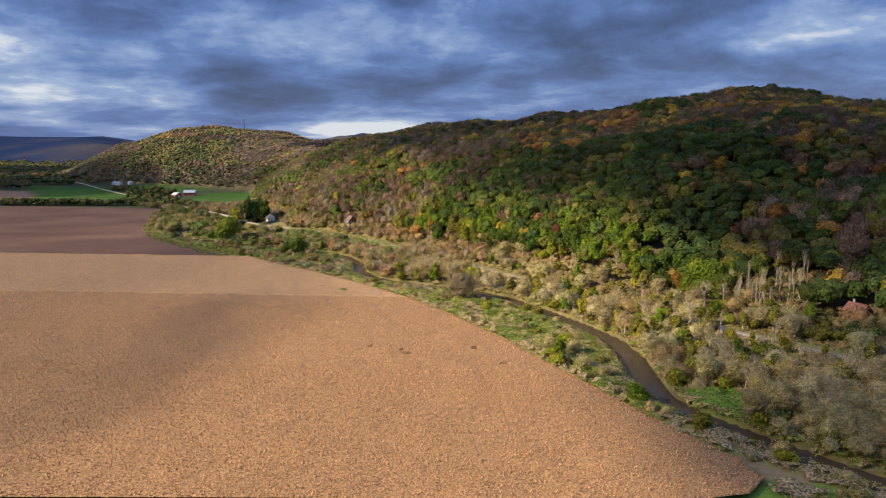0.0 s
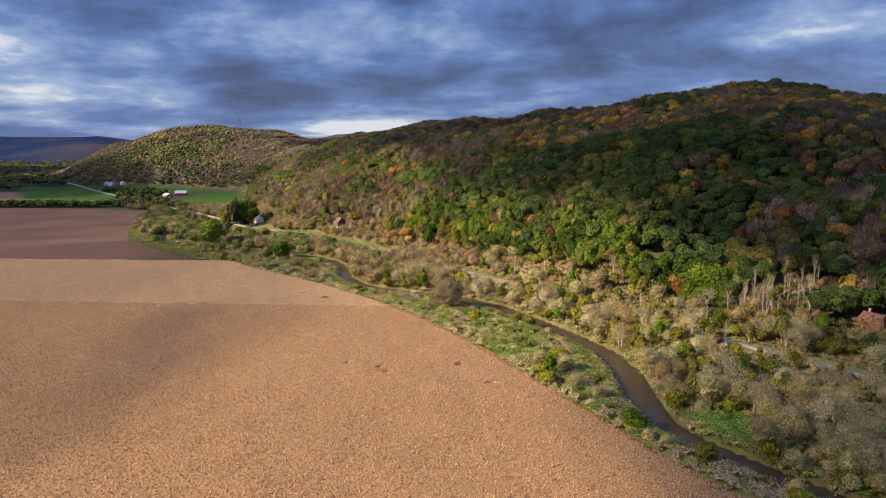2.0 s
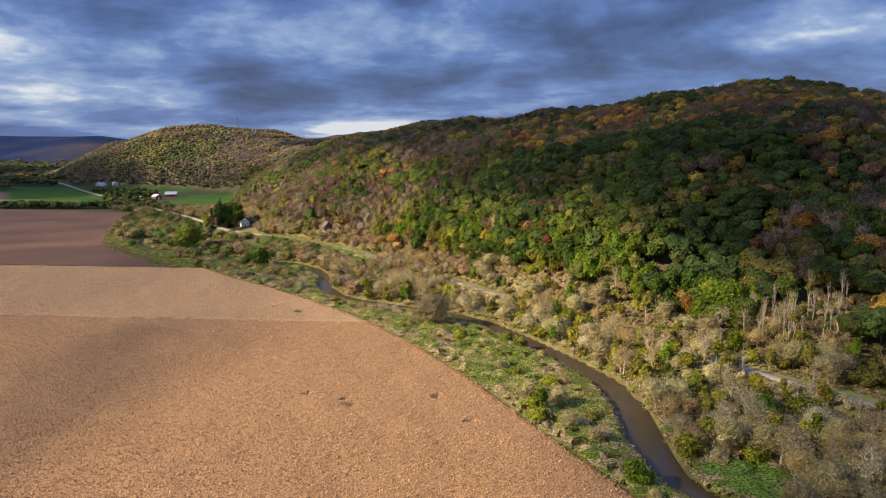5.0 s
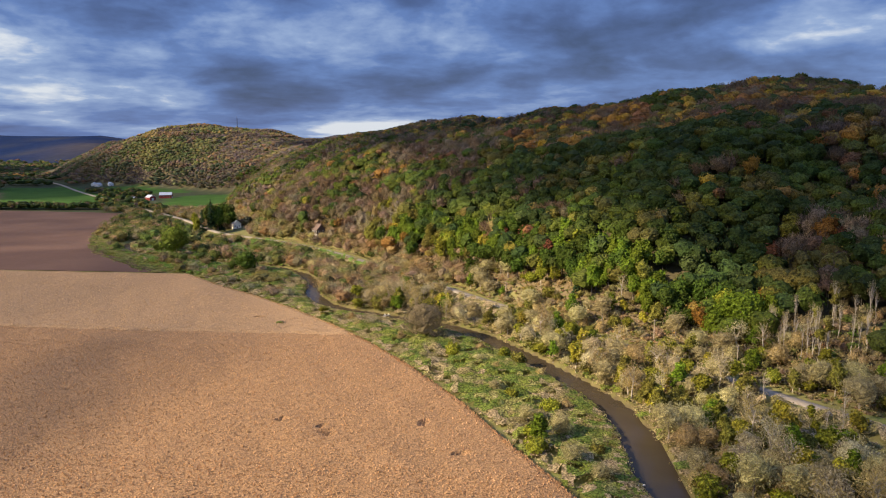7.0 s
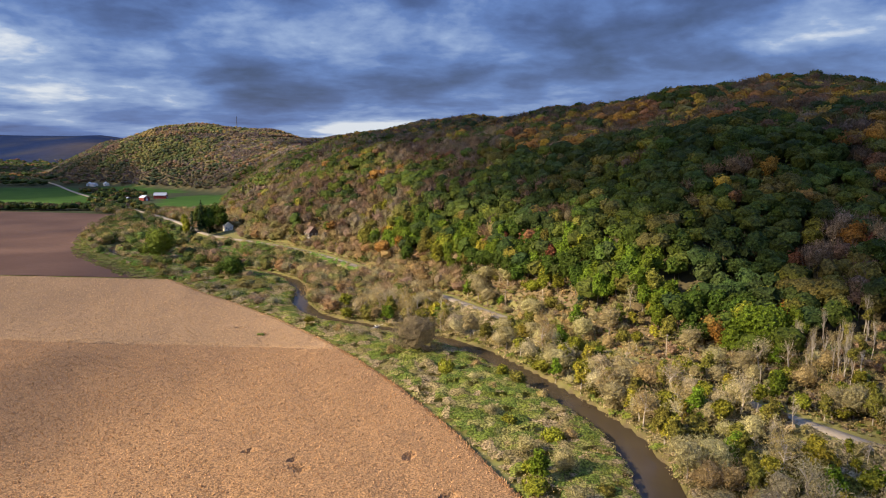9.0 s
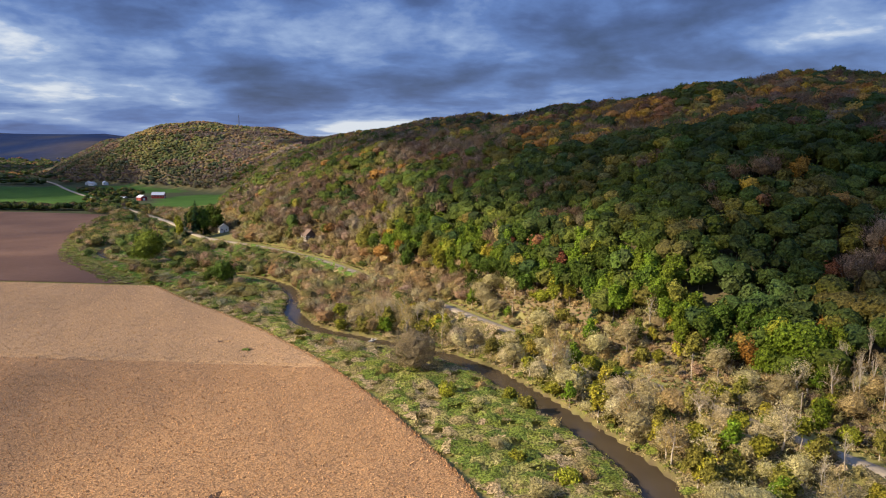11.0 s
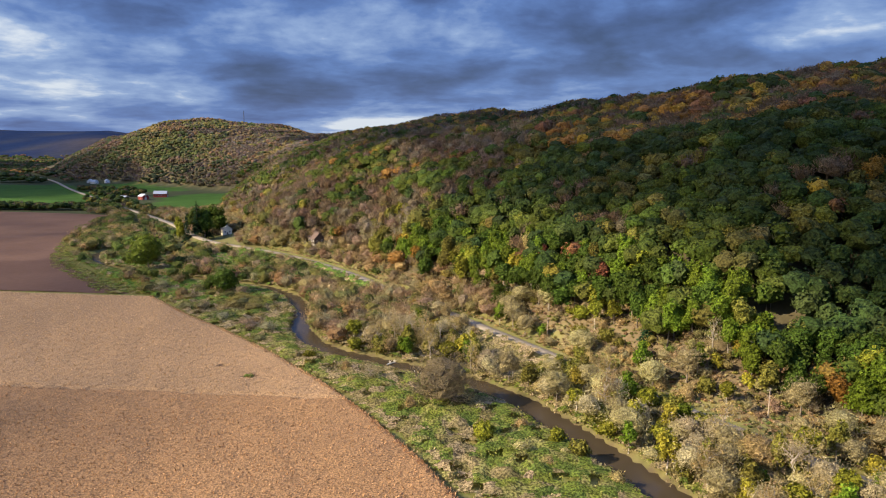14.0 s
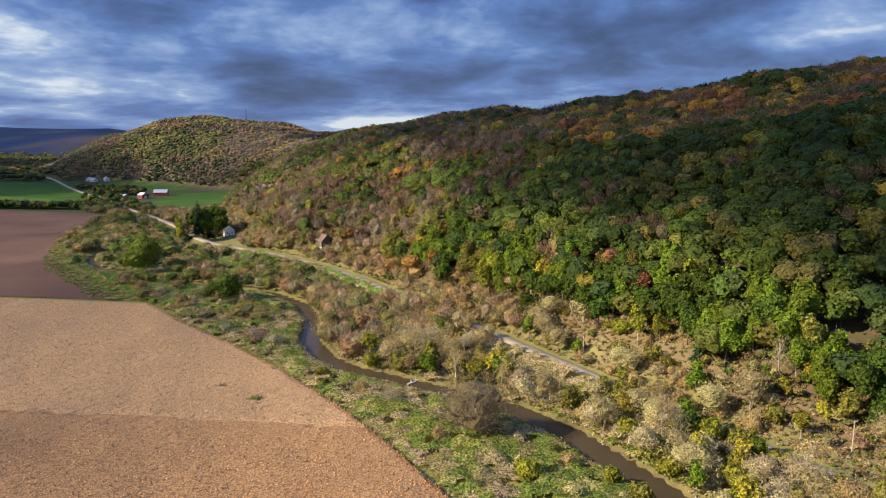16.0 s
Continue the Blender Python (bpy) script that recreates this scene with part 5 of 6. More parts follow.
BARE_LABEL = ("leafless grey tree on the river bank", "leafless brown tree on the river bank", "leafless pale tree with whitish limbs by the road")
SPECIAL = [  # kind, x, y, scale, tall
    ("round", -252, 626, 1.28, 1.0), ("dark", -169, 560, 1.0, 1.0), ("dark", -181, 566, 0.62, 1.0), ("bush", 42, 243, 1.0, 1.0), ("greytree", 26.5, 296, 1.0, 1.0), ("broad", -27, 404, 1.45, 1.0),
    ("small", -37, 396, 0.8, 1.0), ("greytree", 17, 307, 0.9, 0.9), ("greytree", 28, 278, 0.9, 0.95), ("greytree", 35, 268, 0.8, 0.9), ("greytree", 6, 335, 0.75, 0.8), ("palewillow", -56, 424, 0.95, 0.85),
    ("greytree", -146, 674, 0.8, 1.0), ("small", -140, 677, 1.0, 1.0), ("greytree", -155, 672, 0.8, 0.9), ("small", -134, 683, 1.0, 1.0),
    ("greytree", 150, 316, 0.9, 1.0), ("greytree", 158, 316, 0.9, 0.9), ("small", 166, 319, 1.1, 1.0), ("dark", 149, 311, 0.5, 1.0), ("greytree", 163, 311, 1.0, 1.0), ("dark", 172, 326, 0.55, 1.1)]


def build_banks():
    rng = np.random.default_rng(15)
    spec = {"round": lambda: tree(401, "sunny_green", 19, 10.5, 0.8, 700, 1.15, lobes=14), "dark": lambda: tree(402, "dark_green", 16, 8.5, 0.8, 560, 1.1, lobes=12),
            "bush": lambda: shrub(403, "green", 6.5, 4.6, 520, False), "greytree": lambda: tree(404, "bare_grey", 9, 5.2, 0.4, 700, 0.9, True, lobes=12),
            "palewillow": lambda: tree(407, "bare_pale", 9, 5.2, 0.4, 700, 0.9, True, True, lobes=12), "broad": lambda: tree(405, "bare_dark", 14, 9.0, 0.8, 1500, 1.0, True, lobes=16), "small": lambda: tree(406, "bare_brown", 8, 3.6, 1.0, 420, 0.9, True)}
    text = {"round": "round dense green tree by the pond", "dark": "dark green round tree on the river flat", "bush": "round bright green bush at the water's edge",
            "greytree": "rounded leafless grey willow on the bank", "palewillow": "whitish leafless tree spreading beside the water", "broad": "broad leafless grey-brown tree leaning over the river", "small": "small leafless brown tree beside the broad one"}
    for k, x, y, sc, tall in SPECIAL:
        GROVE.put(k, spec[k], x, y, sc, x * 0.37, tall, 0.2, text[k], "bush" if k == "bush" else "tree")
    # conifer at the forest edge, dark conifers by the houses
    for x, y, h in ((46.5, 440, 9.0), (-345, 900, 9), (-352, 893, 8), (-322, 870, 8), (-330, 880, 7)):
        GROVE.put("pine", lambda: pine(410, 9.0, 3.6), x, y, h / 9.0, x, 1.0, 0.2, "dark green conifer beside other trees", "conifer")
    # tall grove by the white house, a lighter tree at its western end, conifers in front
    for k in range(9):
        x, y = -292 + 24 * rng.random(), 768 + 34 * rng.random()
        GROVE.put("grove", lambda: tree(411, "dark_green", 22, 6.4, 0.4, 420, 1.2, lobes=12), x, y, float(rng.uniform(1.08, 1.38)), float(rng.uniform(0, 6)), 1.15, 0.3,
                  "tall dark green tree beside the white house", "tree", "trees by the white house")
    for x, y, sc in ((-299, 766, 1.0), (-295, 761, 0.85)):
        GROVE.put("grove_light", lambda: tree(412, "yellow_green", 24, 5.0, 0.4, 420, 1.2, lobes=12), x, y, sc, x, 1.15, 0.3, "tall yellow-green tree beside the white house", "tree", "trees by the white house")
    for x, y, h in ((-290, 762, 27), (-283, 768, 31), (-277, 777, 26), (-318, 752, 12), (-325, 757, 14), (-310, 748, 10)):
        GROVE.put("tall_pine", lambda: pine(413, 22.0, 5.2), x, y, h / 22.0, x, 1.0, 0.2, "tall dark conifer beside the white house", "conifer", "conifers by the white house")
    # bare trees and shrubs, tree by tree
    x, y = scatter(rng, -520, 240, 150, 985, 4.8)
    gap, dc, db, dr, d, free, west = bank_masks(x, y)
    s = -0.59 * x + 0.81 * y
    east = (~west) & (dr < -4)
    strip = west & (dc > 5)
    open_flat = (np.hypot((x + 215) / 55, (y - 655) / 40) < 1) | (np.hypot((x - 74) / 12, (y - 241) / 17) < 1) | (np.hypot((x + 300) / 20, (y - 690) / 30) < 1)
    p = np.where(east, 0.80, 0) + np.where(strip, 0.16, 0)
    p = np.where(strip & (y > 430), 0.24, p)
    p = np.where(strip & (gap < 9) & (y > 430), 0.04, p)
    p = np.where(strip & (y > 330) & (y < 425), 0.07, p)
    p = np.where(open_flat, 0.07, p)
    p = np.where((dr > 4) & (d < 13) & (s < 425) & (s > 285), 0.62, p)
    p = np.where((dr > 4) & (d < 14) & (s >= 425), 0.75, p)
    p = np.where((y > 640) & (dr < -4) & (db > 3) & (dr > -160), np.where(waves(x, y, 45, 93) > 0.0, 0.6, 0.12), p)
    p = np.where((gap < 7) & (y > 610) & (y < 780), 0.06, p)
    p = np.where((db < 60) & (db > 14) & (y > 640) & (y < 980) & west, 0.7, p)
    p = np.where((dr > 4) & (d < 26) & (s < 268), 0.55, p)
    p = np.where((np.abs(dr) < 9) & (y > 560) | (dr < 0) & (dr > -17) & (y > 560) & (y < 740), 0.02, p)
    p = np.where((dr < 0) & (dr > -15) & (s > 372) & (s < 428), 0.28, p)
    open_road = (dr < 0) & (dr > -27) & ((s > 345) & (s < 402) | (s > 150) & (s < 210))
    p = np.where(open_road, np.where(s < 215, 0.34, 0.16), p)
    for hx, hy, hr in ((-262, 778, 24), (-149, 678, 8), (-245, 740, 20)):
        p = np.where(np.hypot(x - hx, y - hy) < hr, 0.0, p)
    ok = free & (np.abs(dr) > 5) & (gap > np.where(west, 3.0, 1.0)) & (rng.random(len(x)) < p) & (x < 0.57 * y + 12)
    for _, sx, sy, sc, _ in SPECIAL:
        ok &= np.hypot(x - sx, y - sy) > 4.5
    x, y, s, gap, dr, d, east, strip, open_road = (a[ok] for a in (x, y, s, gap, dr, d, east, strip, open_road))
    print("bank plants", len(x))
    n_tree = n_shrub = 0
    rest = []
    for i in np.argsort(np.hypot(x - 10, (y - 330) * 0.8)):
        u = rng.random()
        if open_road[i]:
            k = int(rng.choice((0, 0, 1, 2)))
            GROVE.put(("slender", k), lambda k=k: slender_tree(k), float(x[i]), float(y[i]), float(rng.uniform(0.8, 1.2)), float(rng.uniform(0, 6)), float(rng.uniform(0.85, 1.15)), 0.2,
                      ("slender leafless tree with a pale straight trunk", "slender leafless grey tree beside the road", "slender tree with thin yellow-green leaves")[k], "tree", "slender trees by the road")
            continue
        tall = (u < 0.62 and east[i]) or u < 0.12 or (dr[i] > 0 and u < 0.3)
        if tall and n_tree < 290:
            if rng.random() < (0.48 if s[i] < 400 else 0.26) and y[i] > 268:
                k = int(rng.choice((GREEN, YGREEN, OLIVE, OLIVE, GREEN, YGREEN, OLIVE, YELLOW)))
                GROVE.put(("bank", k), lambda k=k: tree(330 + k, HUES[k], 10, 3.0, 1.6, 300, 0.75, pale=True), float(x[i]), float(y[i]), float(rng.uniform(0.85, 1.3)),
                          float(rng.uniform(0, 6)), float(rng.uniform(0.9, 1.2)), 0.2, LABELS[k], "tree", "trees on the banks")
            else:
                v = int(rng.choice((0, 1, 3, 5, 0, 3, 2, 4)))
                if s[i] > 330 and s[i] < 430 and rng.random() < 0.5:
                    v = int(rng.choice((2, 5, 4)))
                GROVE.put(("bare", v), lambda v=v: bare_tree(v), float(x[i]), float(y[i]), float(rng.uniform(1.1, 1.65)), float(rng.uniform(0, 6)), float(rng.uniform(0.70, 0.95)), 0.2,
                          BARE_LABEL[v % 3], "tree", "bare trees on the banks")
            n_tree += 1
        elif n_shrub < 285:
            v = int(rng.integers(0, 6))
            hue, bare = (("bare_brown", True), ("bare_grey", True), ("olive", False), ("bare_brown", True), ("bare_grey", True), ("yellow_green", False))[v]
            GROVE.put(("shrub", v), lambda v=v, hue=hue, bare=bare: shrub(350 + v, hue, 4.6, 3.3, 220 if bare else 200, bare), float(x[i]), float(y[i]), float(rng.uniform(0.9, 1.7) * (1.0 if east[i] else 0.75)),
                      float(rng.uniform(0, 6)), float(rng.uniform(0.8, 1.15)), 0.15,
                      ("leafless brown shrub on the bank", "leafless grey shrub on the bank", "dull olive leafy shrub", "leafless brown shrub on the bank", "leafless grey shrub on the bank", "yellow-green leafy shrub on the bank")[v],
                      "shrub", "shrubs on the banks")
            n_shrub += 1
        else:
            rest.append(i)
    if rest:
        rest = np.array(rest)
        share = np.log([0.30, 0.16, 0.18, 0.18, 0.08, 0.04, 0.06])
        kinds = np.argmax([share[k] + 1.1 * waves(x[rest], y[rest], 38, 170 + k) - np.log(-np.log(rng.uniform(0.001, 0.999, len(rest)))) * 0.7 for k in range(7)], 0)
        kinds = np.where(strip[rest] & (rng.random(len(rest)) < 0.4), 3, kinds)
        kinds = np.where((y[rest] > 585) & (dr[rest] < 0) & (rng.random(len(rest)) < 0.8), rng.choice((3, 6, 6, 6, 0), len(rest)), kinds)
        R, H = crowns(rng, len(rest), 3.6, 7.0, 5.0, 10.0)
        H = H * np.where(strip[rest] & (y[rest] < 570), 0.6, 1.0)
        build_crowns("bank_thicket", "thicket of bare mauve-brown and olive shrubs along the river", x[rest], y[rest], R, H, kinds, 110, 0.72, 66, 2, BRUSH, "thicket", (0, 1, 2), 0.62, 0.80)
    print("trees", n_tree, "shrubs", n_shrub, "rest", len(rest))


build_banks()


def build_understory():
    rng = np.random.default_rng(19)
    x, y = scatter(rng, -240, 190, 300, 740, 3.6)
    d = foot_distance(x, y)
    s = -0.59 * x + 0.81 * y
    dr = to_line(x, y, ROAD)[0]
    edge = 3 - 1 * smooth(400, 440, s)
    ok = (d > edge) & (d < 34) & (dr > 8) & (np.hypot(x + 262, y - 780) > 20) & (np.hypot(x + 150, y - 680) > 8) & (rng.random(len(x)) < np.where(d < 14, 0.26, 0.7))
    ok |= (np.hypot((x - STAND[0]) / 25, (y - STAND[1]) / 19) < 1) & (rng.random(len(x)) < 0.75)
    x, y = x[ok], y[ok]
    kinds = rng.choice(7, len(x), p=(0.16, 0.24, 0.10, 0.28, 0.06, 0.05, 0.11))
    build_crowns("understory", "undergrowth of bare and olive shrubs at the forest edge", x, y, *crowns(rng, len(x), 1.6, 3.4, 1.8, 5.2), kinds, 60, 0.5, 67, 1, BRUSH, "undergrowth", (0, 1, 2), 0.62, 0.75)


build_understory()


def build_litter():
    """Low brambles, bracken and dead grass on the open slope above the road."""
    rng = np.random.default_rng(29)
    x, y = scatter(rng, -240, 200, 290, 740, 1.6)
    d, dr = foot_distance(x, y), to_line(x, y, ROAD)[0]
    s = -0.59 * x + 0.81 * y
    ok = (d > -4) & (d < 21) & (dr > 3.6) & (np.hypot(x + 150, y - 680) > 7) & (np.hypot(x + 268, y - 795) > 9) & (rng.random(len(x)) < 0.85) & (s > 130)
    x, y = x[ok], y[ok]
    kinds = rng.choice(7, len(x), p=(0.26, 0.24, 0.08, 0.22, 0.07, 0.03, 0.10))
    build_crowns("bramble_slope", "low brambles, bracken and dead grass on the slope", x, y, *crowns(rng, len(x), 0.7, 1.6, 0.4, 1.2), kinds, 9, 0.42, 71, 1, BRUSH, "brambles", (), 0.8, 0.8)


build_litter()


def build_weeds():
    """Tall weeds, vines and dry grass on the banks and along the road."""
    rng = np.random.default_rng(25)
    x, y = scatter(rng, -330, 190, 140, 720, 2.5)
    gap, dc, db, dr, d, free, west = bank_masks(x, y)
    vine = waves(x, y, 26, 51)
    p = np.where(west & (dc > 2.6), 0.97, 0) + np.where(~west & (dr < -3.6), 0.9, 0) 
    ok = free & (gap > 0.2) & (rng.random(len(x)) < p) & (x < 0.57 * y + 8) & (to_line(x, y, TRACK)[0] > 2.4)
    x, y, vine, gap, dc, west, dr, d = (a[ok] for a in (x, y, vine, gap, dc, west, dr, d))
    lush = np.hypot((x - 73) / 12, (y - 242) / 16) < 1
    green = (vine + 0.5 * waves(x, y, 9, 53) > -0.05) & west | (np.hypot((x - 8) / 22, (y - 365) / 42) < 1) & (waves(x, y, 12, 54) > -0.4)
    u = np.clip(0.5 + 0.30 * waves(x, y, 10, 58) + rng.uniform(-0.22, 0.22, len(x)), 0, 1)
    kind = np.where(lush, 3, np.where(green, np.where(u < 0.45, 4, 0), np.where(u < 0.42, 2, 1)))
    kind = np.where((y > 540) & (rng.random(len(x)) < 0.5), 3, kind)
    kind = np.where((dc < 7) & west & (rng.random(len(x)) < 0.45), 2, kind)
    kind = np.where((gap < 2.0) & (rng.random(len(x)) < 0.5), 2, kind)
    kind = np.where((dr > 0) & (u < 0.75), 5, kind)
    kind = np.where(west & (y < 236) & (dc > 4), np.where(u < 0.8, 2, 1), kind)
    kind = np.where(west & (dc <= 4) & (u < 0.6), 0, kind)
    kind = np.where(~west & (gap < 6) & (y < 262), np.where(u < 0.45, 3, np.where(u < 0.75, 0, 1)), kind)
    r = rng.uniform(1.5, 2.7, len(x)) * np.where(kind == 2, 0.8, 1.0)
    # plants hanging over the water's edge
    run = np.arange(60, RIVER_RUN[27], 1.25)
    ex, ey = (np.interp(run, RIVER_RUN, [q[k] for q in RIVER]) for k in (0, 1))
    tx, ty = np.gradient(ex), np.gradient(ey)
    ln = np.hypot(tx, ty)
    half = river_width(np.interp(run, RIVER_RUN, np.arange(len(RIVER)))) / 2
    for sd in (-1, 1):
        off = sd * (half + rng.uniform(0.9, 2.2, len(run)))
        m = rng.random(len(run)) < 0.85
        x, y = np.r_[x, (ex + ty / ln * off)[m]], np.r_[y, (ey - tx / ln * off)[m]]
        kind, r = np.r_[kind, rng.choice((0, 1, 1, 2, 4), m.sum())], np.r_[r, rng.uniform(1.1, 1.9, m.sum())]
        vine, gap, dc = np.r_[vine, rng.uniform(0.1, 1.1, m.sum())], np.r_[gap, np.full(m.sum(), 3.0)], np.r_[dc, np.full(m.sum(), 9.0)]
    # rough grass along the brown field
    mx, my = scatter(rng, -420, -205, 548, 760, 2.3)
    db = to_line(mx, my, BROWN_EAST)[0]
    m = inside(mx, my, BROWN_RING) & (db < 13 * (1 - smooth(640, 760, my)) + 3 + 2 * waves(mx, my, 14, 57)) & (rng.random(len(mx)) < 0.8)
    x, y, kind = np.r_[x, mx[m]], np.r_[y, my[m]], np.r_[kind, rng.choice((0, 0, 0, 1, 3), m.sum())]
    r, vine, gap, dc = np.r_[r, rng.uniform(1.0, 2.0, m.sum())], np.r_[vine, np.full(m.sum(), -0.6)], np.r_[gap, np.full(m.sum(), 2.0)], np.r_[dc, np.full(m.sum(), 3.0)]
    h = np.clip(1.5 + 0.9 * vine + 1.2 * waves(x, y, 8, 55) + rng.uniform(-0.6, 1.0, len(x)), 0.6, 4.0) * np.where(gap < 2.5, 0.7, 1.0) * np.where(dc < 5, 0.55, 1.0) * np.where((y < 236) & (kind == 2), 0.6, 1.0)
    dv, sv, al = to_line(x, y, RIVER)
    shore = dv - river_width(np.interp(al, RIVER_RUN, np.arange(len(RIVER)))) / 2
    h = np.where(sv < 0, np.minimum(h, 0.45 + 0.20 * np.maximum(shore, 0)), np.minimum(h, 0.9 + 0.25 * np.maximum(shore, 0)))      # trodden and flooded margins stay low
    build_forest("bank_weeds", "tall green and dry weeds covering the river banks", x, y, r, h, kind, 1.6, 13, 0.48, 68, 0.1, "weeds", 1.0, WEED, False)
    hx, hy = HOLES[0][0] + rng.uniform(-1, 1, 9) * HOLES[0][2] * 0.6, HOLES[0][1] + rng.uniform(-1, 1, 9) * HOLES[0][3] * 0.6
    build_forest("field_weeds", "clump of green weeds in a gap of the corn", hx, hy, rng.uniform(0.8, 1.4, len(hx)), rng.uniform(1.7, 2.5, len(hx)), rng.choice((3, 4, 5, 0), len(hx)), 0.5, 12, 0.3, 69, 0.1,
                 "weeds", 1.0, WEED, False)


build_weeds()

# ---- buildings ----
def box(bm, cx, cy, cz, sx, sy, sz, rz=0.0):
    bmesh.ops.create_cube(bm, size=1.0, matrix=Matrix.Translation((cx, cy, cz)) @ Matrix.Rotation(rz, 4, "Z") @ Matrix.Diagonal((sx, sy, sz, 1)))


def boxes(*rows):
    bm = bmesh.new()
    for r in rows:
        box(bm, *r)
    return bm


def prism(profile, y0, y1):
    """A closed solid: a profile in x and z drawn out along y."""
    bm = bmesh.new()
    a, b = [bm.verts.new((x, y0, z)) for x, z in profile], [bm.verts.new((x, y1, z)) for x, z in profile]
    n = len(profile)
    bm.faces.new(a[::-1])
    bm.faces.new(b)
    for k in range(n):
        bm.faces.new((a[k], a[(k + 1) % n], b[(k + 1) % n], b[k]))
    bmesh.ops.recalc_face_normals(bm, faces=bm.faces)
    return bm


def gable_house(name, x, y, turn, w, ln, eave, ridge, wall, roof, label, category, windows=True, chimney=False, door=DARKWOOD, sink=0.0, big_door=False):
    """Gable ends face along y; w across, ln along the ridge."""
    z = float(height(np.array([x]), np.array([y]))[0])
    ob = new(name)
    ob.location, ob.rotation_euler = (x, y, z - sink), (0, 0, radians(turn))
    part("foundation", boxes((0, 0, -0.6, w + 0.1, ln + 0.1, 1.6)), STONE, ob)
    walls = part("wall", prism([(-w / 2, 0.2), (w / 2, 0.2), (w / 2, eave), (0, ridge), (-w / 2, eave)], -ln / 2, ln / 2), wall, ob)
    t, o = 0.25, 0.55
    slope = (ridge - eave) / (w / 2)
    for sgn in (-1, 1):
        e = sgn * (w / 2 + o)
        pr = [(0, ridge + 0.02), (0, ridge + t + 0.02), (e, eave - slope * o + t + 0.02), (e, eave - slope * o + 0.02)]
        part("roof", prism(pr, -ln / 2 - o, ln / 2 + o), roof, ob)
    part("ridge_cap", boxes((0, 0, ridge + t + 0.03, 0.5, ln + 2 * o, 0.12)), roof, ob)
    if windows:
        for sgn in (-1, 1):
            for wx in (-w / 4, w / 4):
                fr = part("window", boxes((wx, sgn * (ln / 2 + 0.03), eave * 0.55, 1.25, 0.10, 1.55)), WHITE, walls)
                fr.parent = ob
                part("pane", boxes((wx, sgn * (ln / 2 + 0.07), eave * 0.55, 1.0, 0.06, 1.3)), PANE, fr)
            for k in range(max(2, int(ln / 3.5))):
                wy = -ln / 2 + (k + 0.5) * ln / max(2, int(ln / 3.5))
                fr = part("window", boxes((sgn * (w / 2 + 0.03), wy, eave * 0.55, 0.10, 1.15, 1.5)), WHITE, ob)
                part("pane", boxes((sgn * (w / 2 + 0.07), wy, eave * 0.55, 0.06, 0.9, 1.25)), PANE, fr)
    if big_door:
        part("barn_door", boxes((0, -ln / 2 - 0.06, 1.9, 3.4, 0.14, 3.4)), WHITE, ob)
        part("loft_door", boxes((0, -ln / 2 - 0.06, eave + 0.9, 1.4, 0.14, 1.4)), WHITE, ob)
        for k in range(4):
            fr = part("window", boxes((-w / 2 - 0.04, -ln / 2 + (k + 0.5) * ln / 4, eave * 0.5, 0.12, 1.0, 1.0)), WHITE, ob)
            part("pane", boxes((-w / 2 - 0.08, -ln / 2 + (k + 0.5) * ln / 4, eave * 0.5, 0.06, 0.8, 0.8)), PANE, fr)
    else:
        part("door", boxes((0.0, -ln / 2 - 0.05, 1.25, 1.0, 0.1, 2.05)), door, ob)
    if chimney:
        part("chimney", boxes((w * 0.12, ln * 0.3, ridge + 0.4, 0.8, 0.8, 2.0), (w * 0.12, ln * 0.3, ridge + 1.45, 0.95, 0.95, 0.15)), STONE, ob)
    return tagged(ob, label, category)


gable_house("house", -269, 797, 35, 8.5, 12, 5.0, 8.6, CREAM, ROOF_GREY, "cream two-storey house with a grey roof by the road", "house", chimney=True)
gable_house("house", -151, 685, 40, 8, 11, 4.0, 8.0, DARKWOOD, ROOF_BROWN, "house with a steep brown shingle roof among bare trees", "house")
gable_house("house", 159, 328, 25, 7.5, 9, 4.0, 7.2, RED, ROOF_RED, "red wooden house with a reddish roof among trees", "house", chimney=True)
gable_house("barn", -549, 1160, 60, 10.5, 12, 5.0, 8.2, RED, ROOF_PALE, "red barn with white doors and a pale metal roof", "barn", windows=False, big_door=True)
gable_house("barn", -546, 1206, 105, 12, 19, 5.5, 9.5, RED, ROOF_GREY, "long red barn with a grey metal roof", "barn", windows=False, big_door=True)
gable_house("shed", -586, 1168, 80, 8, 16, 3.0, 4.6, DARKWOOD, ROOF_GREY, "low dark farm shed beside the barns", "shed", windows=False)
gable_house("shed", -319, 728, 20, 3.2, 6.0, 2.3, 3.2, WHITE, ROOF_PALE, "small white shed near the pond", "shed", windows=False)
for hx, hy, ht in ((-852, 1506, 20), (-833, 1490, 70), (-808, 1494, 40), (-1230, 1880, 10), (-1330, 1905, 60), (-1480, 2000, 30), (-1600, 2080, 15), (-1700, 2200, 50)):
    gable_house("house", hx, hy, ht, 9, 14, 4.5, 7.5, WHITE, ROOF_GREY if ht % 20 else ROOF_PALE, "small white house far down the valley", "house")


# ---- poles, mast, dead wood ----
def cylinder(bm, p, q, r0, r1, n=8):
    p, q = Vector(p), Vector(q)
    m = Matrix.Translation((p + q) / 2) @ (q - p).to_track_quat("Z", "Y").to_matrix().to_4x4()
    bmesh.ops.create_cone(bm, cap_ends=True, segments=n, radius1=r0, radius2=r1, depth=(q - p).length, matrix=m)


def rods(*rows):
    bm = bmesh.new()
    for r in rows:
        cylinder(bm, *r)
    return bm


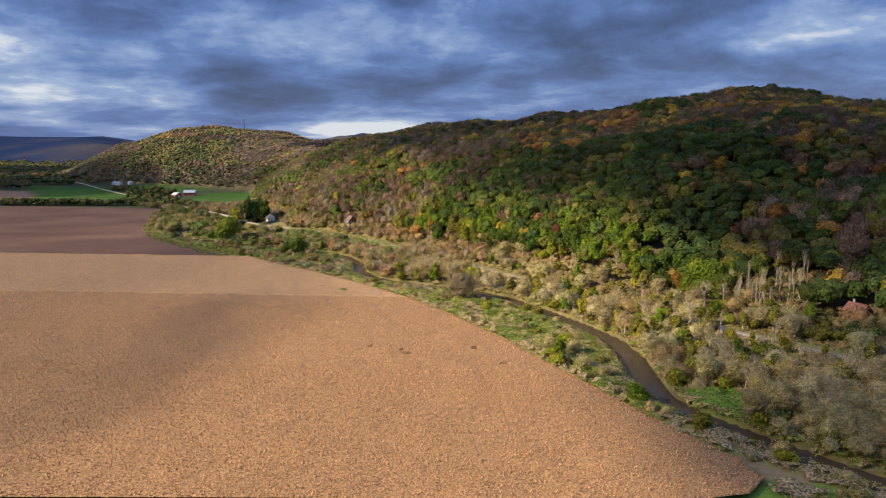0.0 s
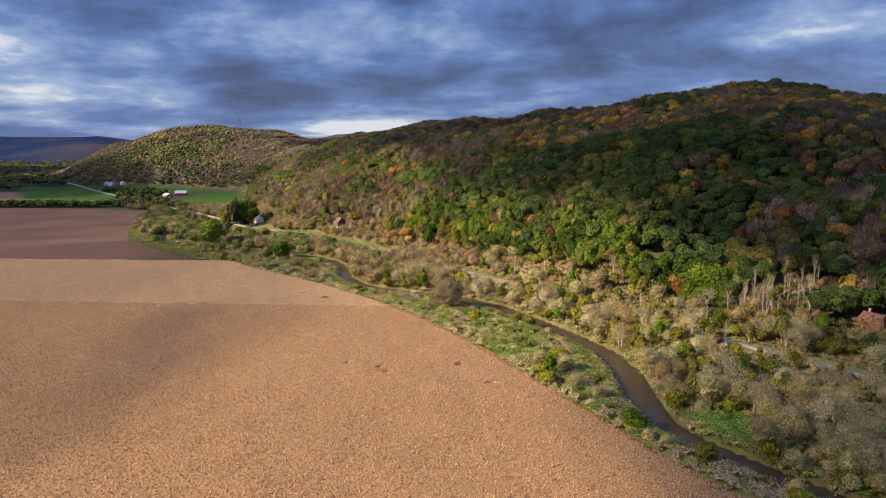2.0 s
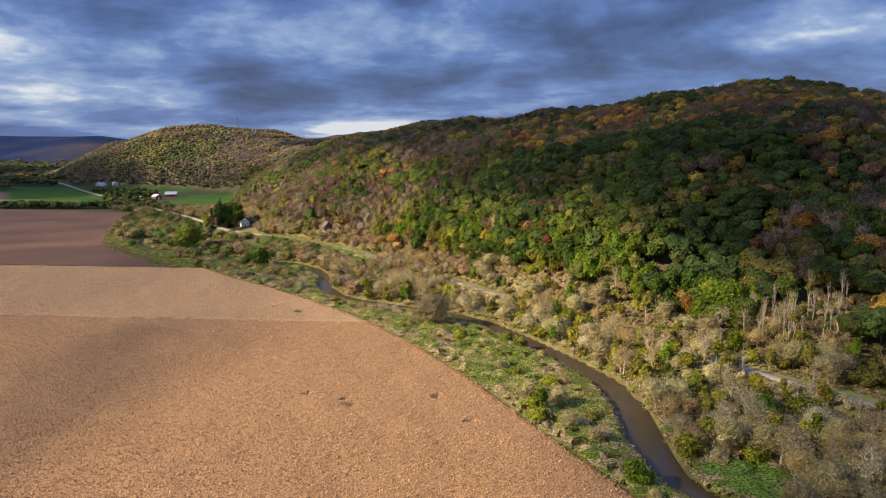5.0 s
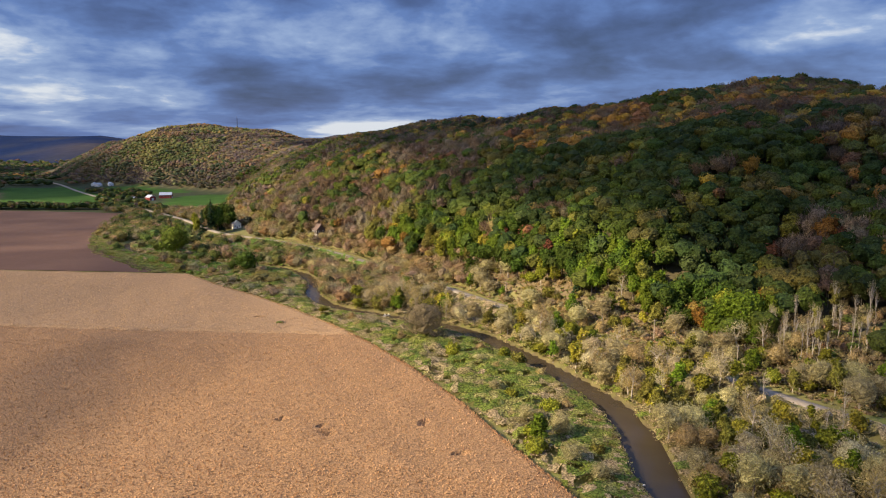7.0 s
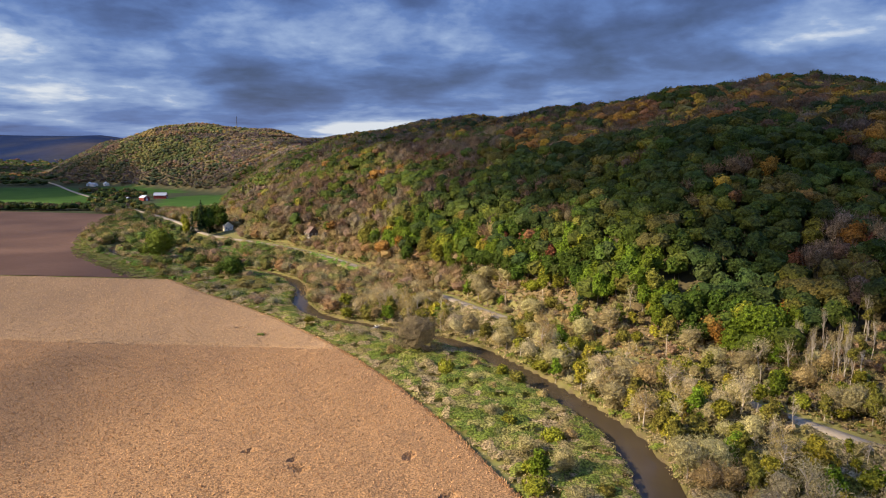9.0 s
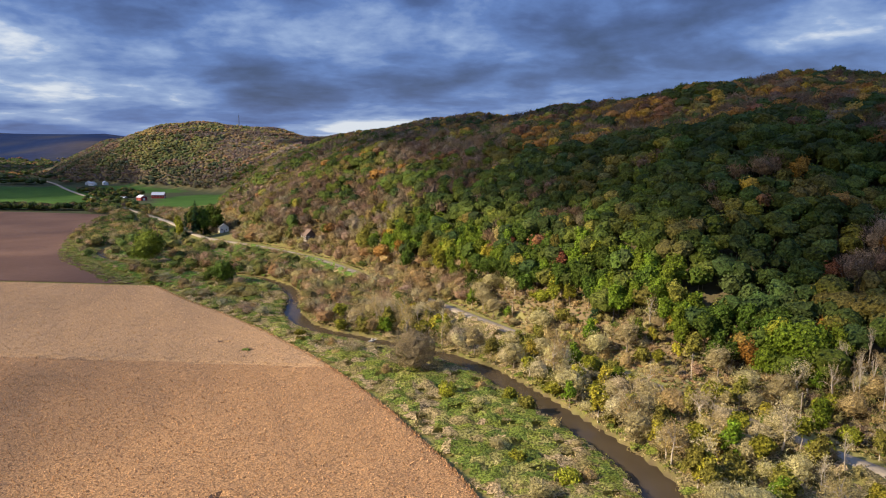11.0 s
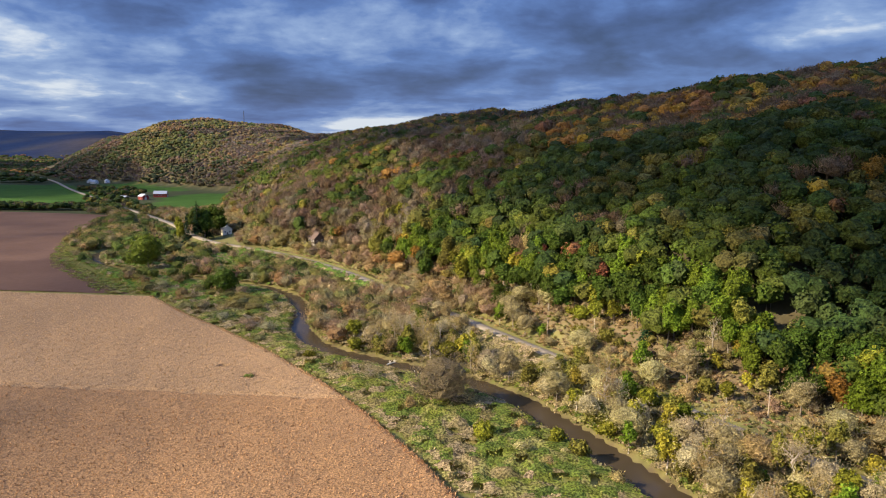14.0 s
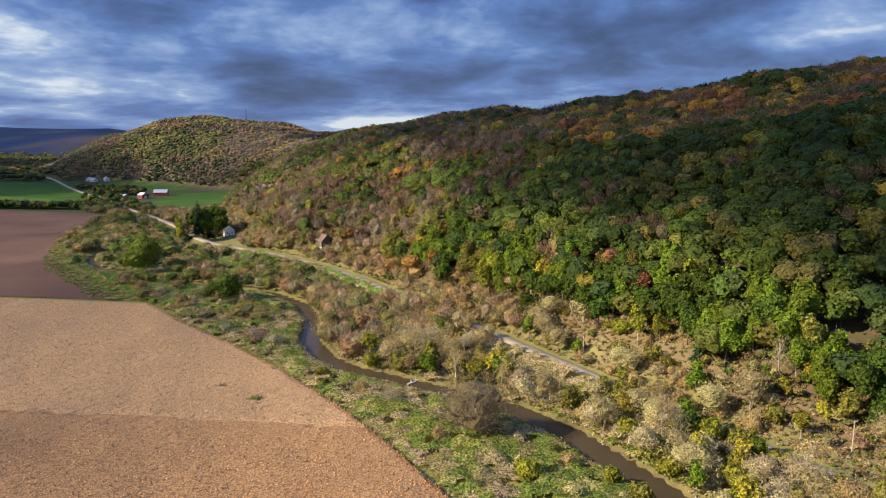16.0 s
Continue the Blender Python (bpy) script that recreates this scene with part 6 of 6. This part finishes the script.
def utility_pole():
    ob = new("utility_pole")
    part("post", rods(((0, 0, -1.0), (0, 0, 9.2), 0.19, 0.12)), WOOD, ob)
    part("crossarm", boxes((0, 0.13, 8.5, 2.4, 0.1, 0.13)), WOOD, ob)
    for ix in (-1.05, -0.4, 0.4, 1.05):
        part("insulator", rods(((ix, 0.13, 8.56), (ix, 0.13, 8.78), 0.05, 0.03, 6)), STONE, ob)
    part("transformer", rods(((0.32, 0, 7.1), (0.32, 0, 7.9), 0.2, 0.2, 10)), STEEL, ob)
    return ob


for k, (px, py) in enumerate(((75, 393), (99, 358), (11, 470), (-53, 556), (-120, 642), (-158, 680), (128, 326))):
    GROVE.put("pole", utility_pole, px, py, 1.0, radians(36), 1.0, 0.0, "weathered wooden utility pole with a crossarm", "utility pole", "poles along the road")


def radio_mast(x, y, h):
    ob = new("radio_mast")
    ob.location = (x, y, float(height(np.array([x]), np.array([y]))[0]))
    legs = [Vector((math.cos(a) * 1.1, math.sin(a) * 1.1, 0)) for a in (0.3, 2.39, 4.49)]
    for g in legs:
        part("leg", rods((g, (g.x * 0.5, g.y * 0.5, h), 0.45, 0.38, 6)), STEEL, ob)
    for k in range(14):
        z0, z1 = h * k / 14, h * (k + 1) / 14
        f = lambda g, z: Vector((g.x * (1 - 0.5 * z / h), g.y * (1 - 0.5 * z / h), z))  # noqa: E731
        part("brace", rods(*[(f(legs[j], z0), f(legs[(j + 1) % 3], z1), 0.10, 0.10, 4) for j in range(3)]), STEEL, ob)
    part("antenna", rods(((0, 0, h - 1), (0, 0, h + 5), 0.16, 0.08, 6)), STEEL, ob)
    return tagged(ob, "tall lattice radio mast on the hill behind", "mast")


radio_mast(-800, 2200, 36)


def fallen_log(x, y, z, turn, ln, r, label):
    rng = np.random.default_rng(int(abs(x) * 10))
    ob = new("fallen_log")
    ob.location, ob.rotation_euler = (x, y, z), (0, radians(4), radians(turn))
    path = [(ln * k / 5, rng.uniform(-0.2, 0.2), rng.uniform(-0.1, 0.25)) for k in range(6)]
    v, f = tube(path, [r, r * 0.95, r * 0.85, r * 0.72, r * 0.55, r * 0.3], 7)
    under("stem", mesh_of("stem", v, f, [BLEACHED], flat=False), ob)
    for k in range(4):
        a = path[2 + k % 3]
        v, f = tube([a, (a[0] + 0.8, a[1] + rng.uniform(-1.2, 1.2), a[2] + 0.7), (a[0] + 1.5, a[1] + rng.uniform(-2, 2), a[2] + rng.uniform(0.6, 1.8))], [r * 0.4, r * 0.25, r * 0.08], 4)
        under("branch", mesh_of("branch", v, f, [BLEACHED], flat=False), ob)
    return tagged(ob, label, "log")


fallen_log(-46, 436, -1.0, 20, 9.0, 0.42, "bleached driftwood log lying in the river")
fallen_log(-54, 446, -0.9, 60, 6.0, 0.3, "bleached driftwood branch lying in the river")
fallen_log(26.8, 281, 0.3, 100, 4.5, 0.35, "pale dead stump fallen in the weeds")
fallen_log(47, 270, -0.9, 200, 4.0, 0.25, "pale dead branch at the water's edge")
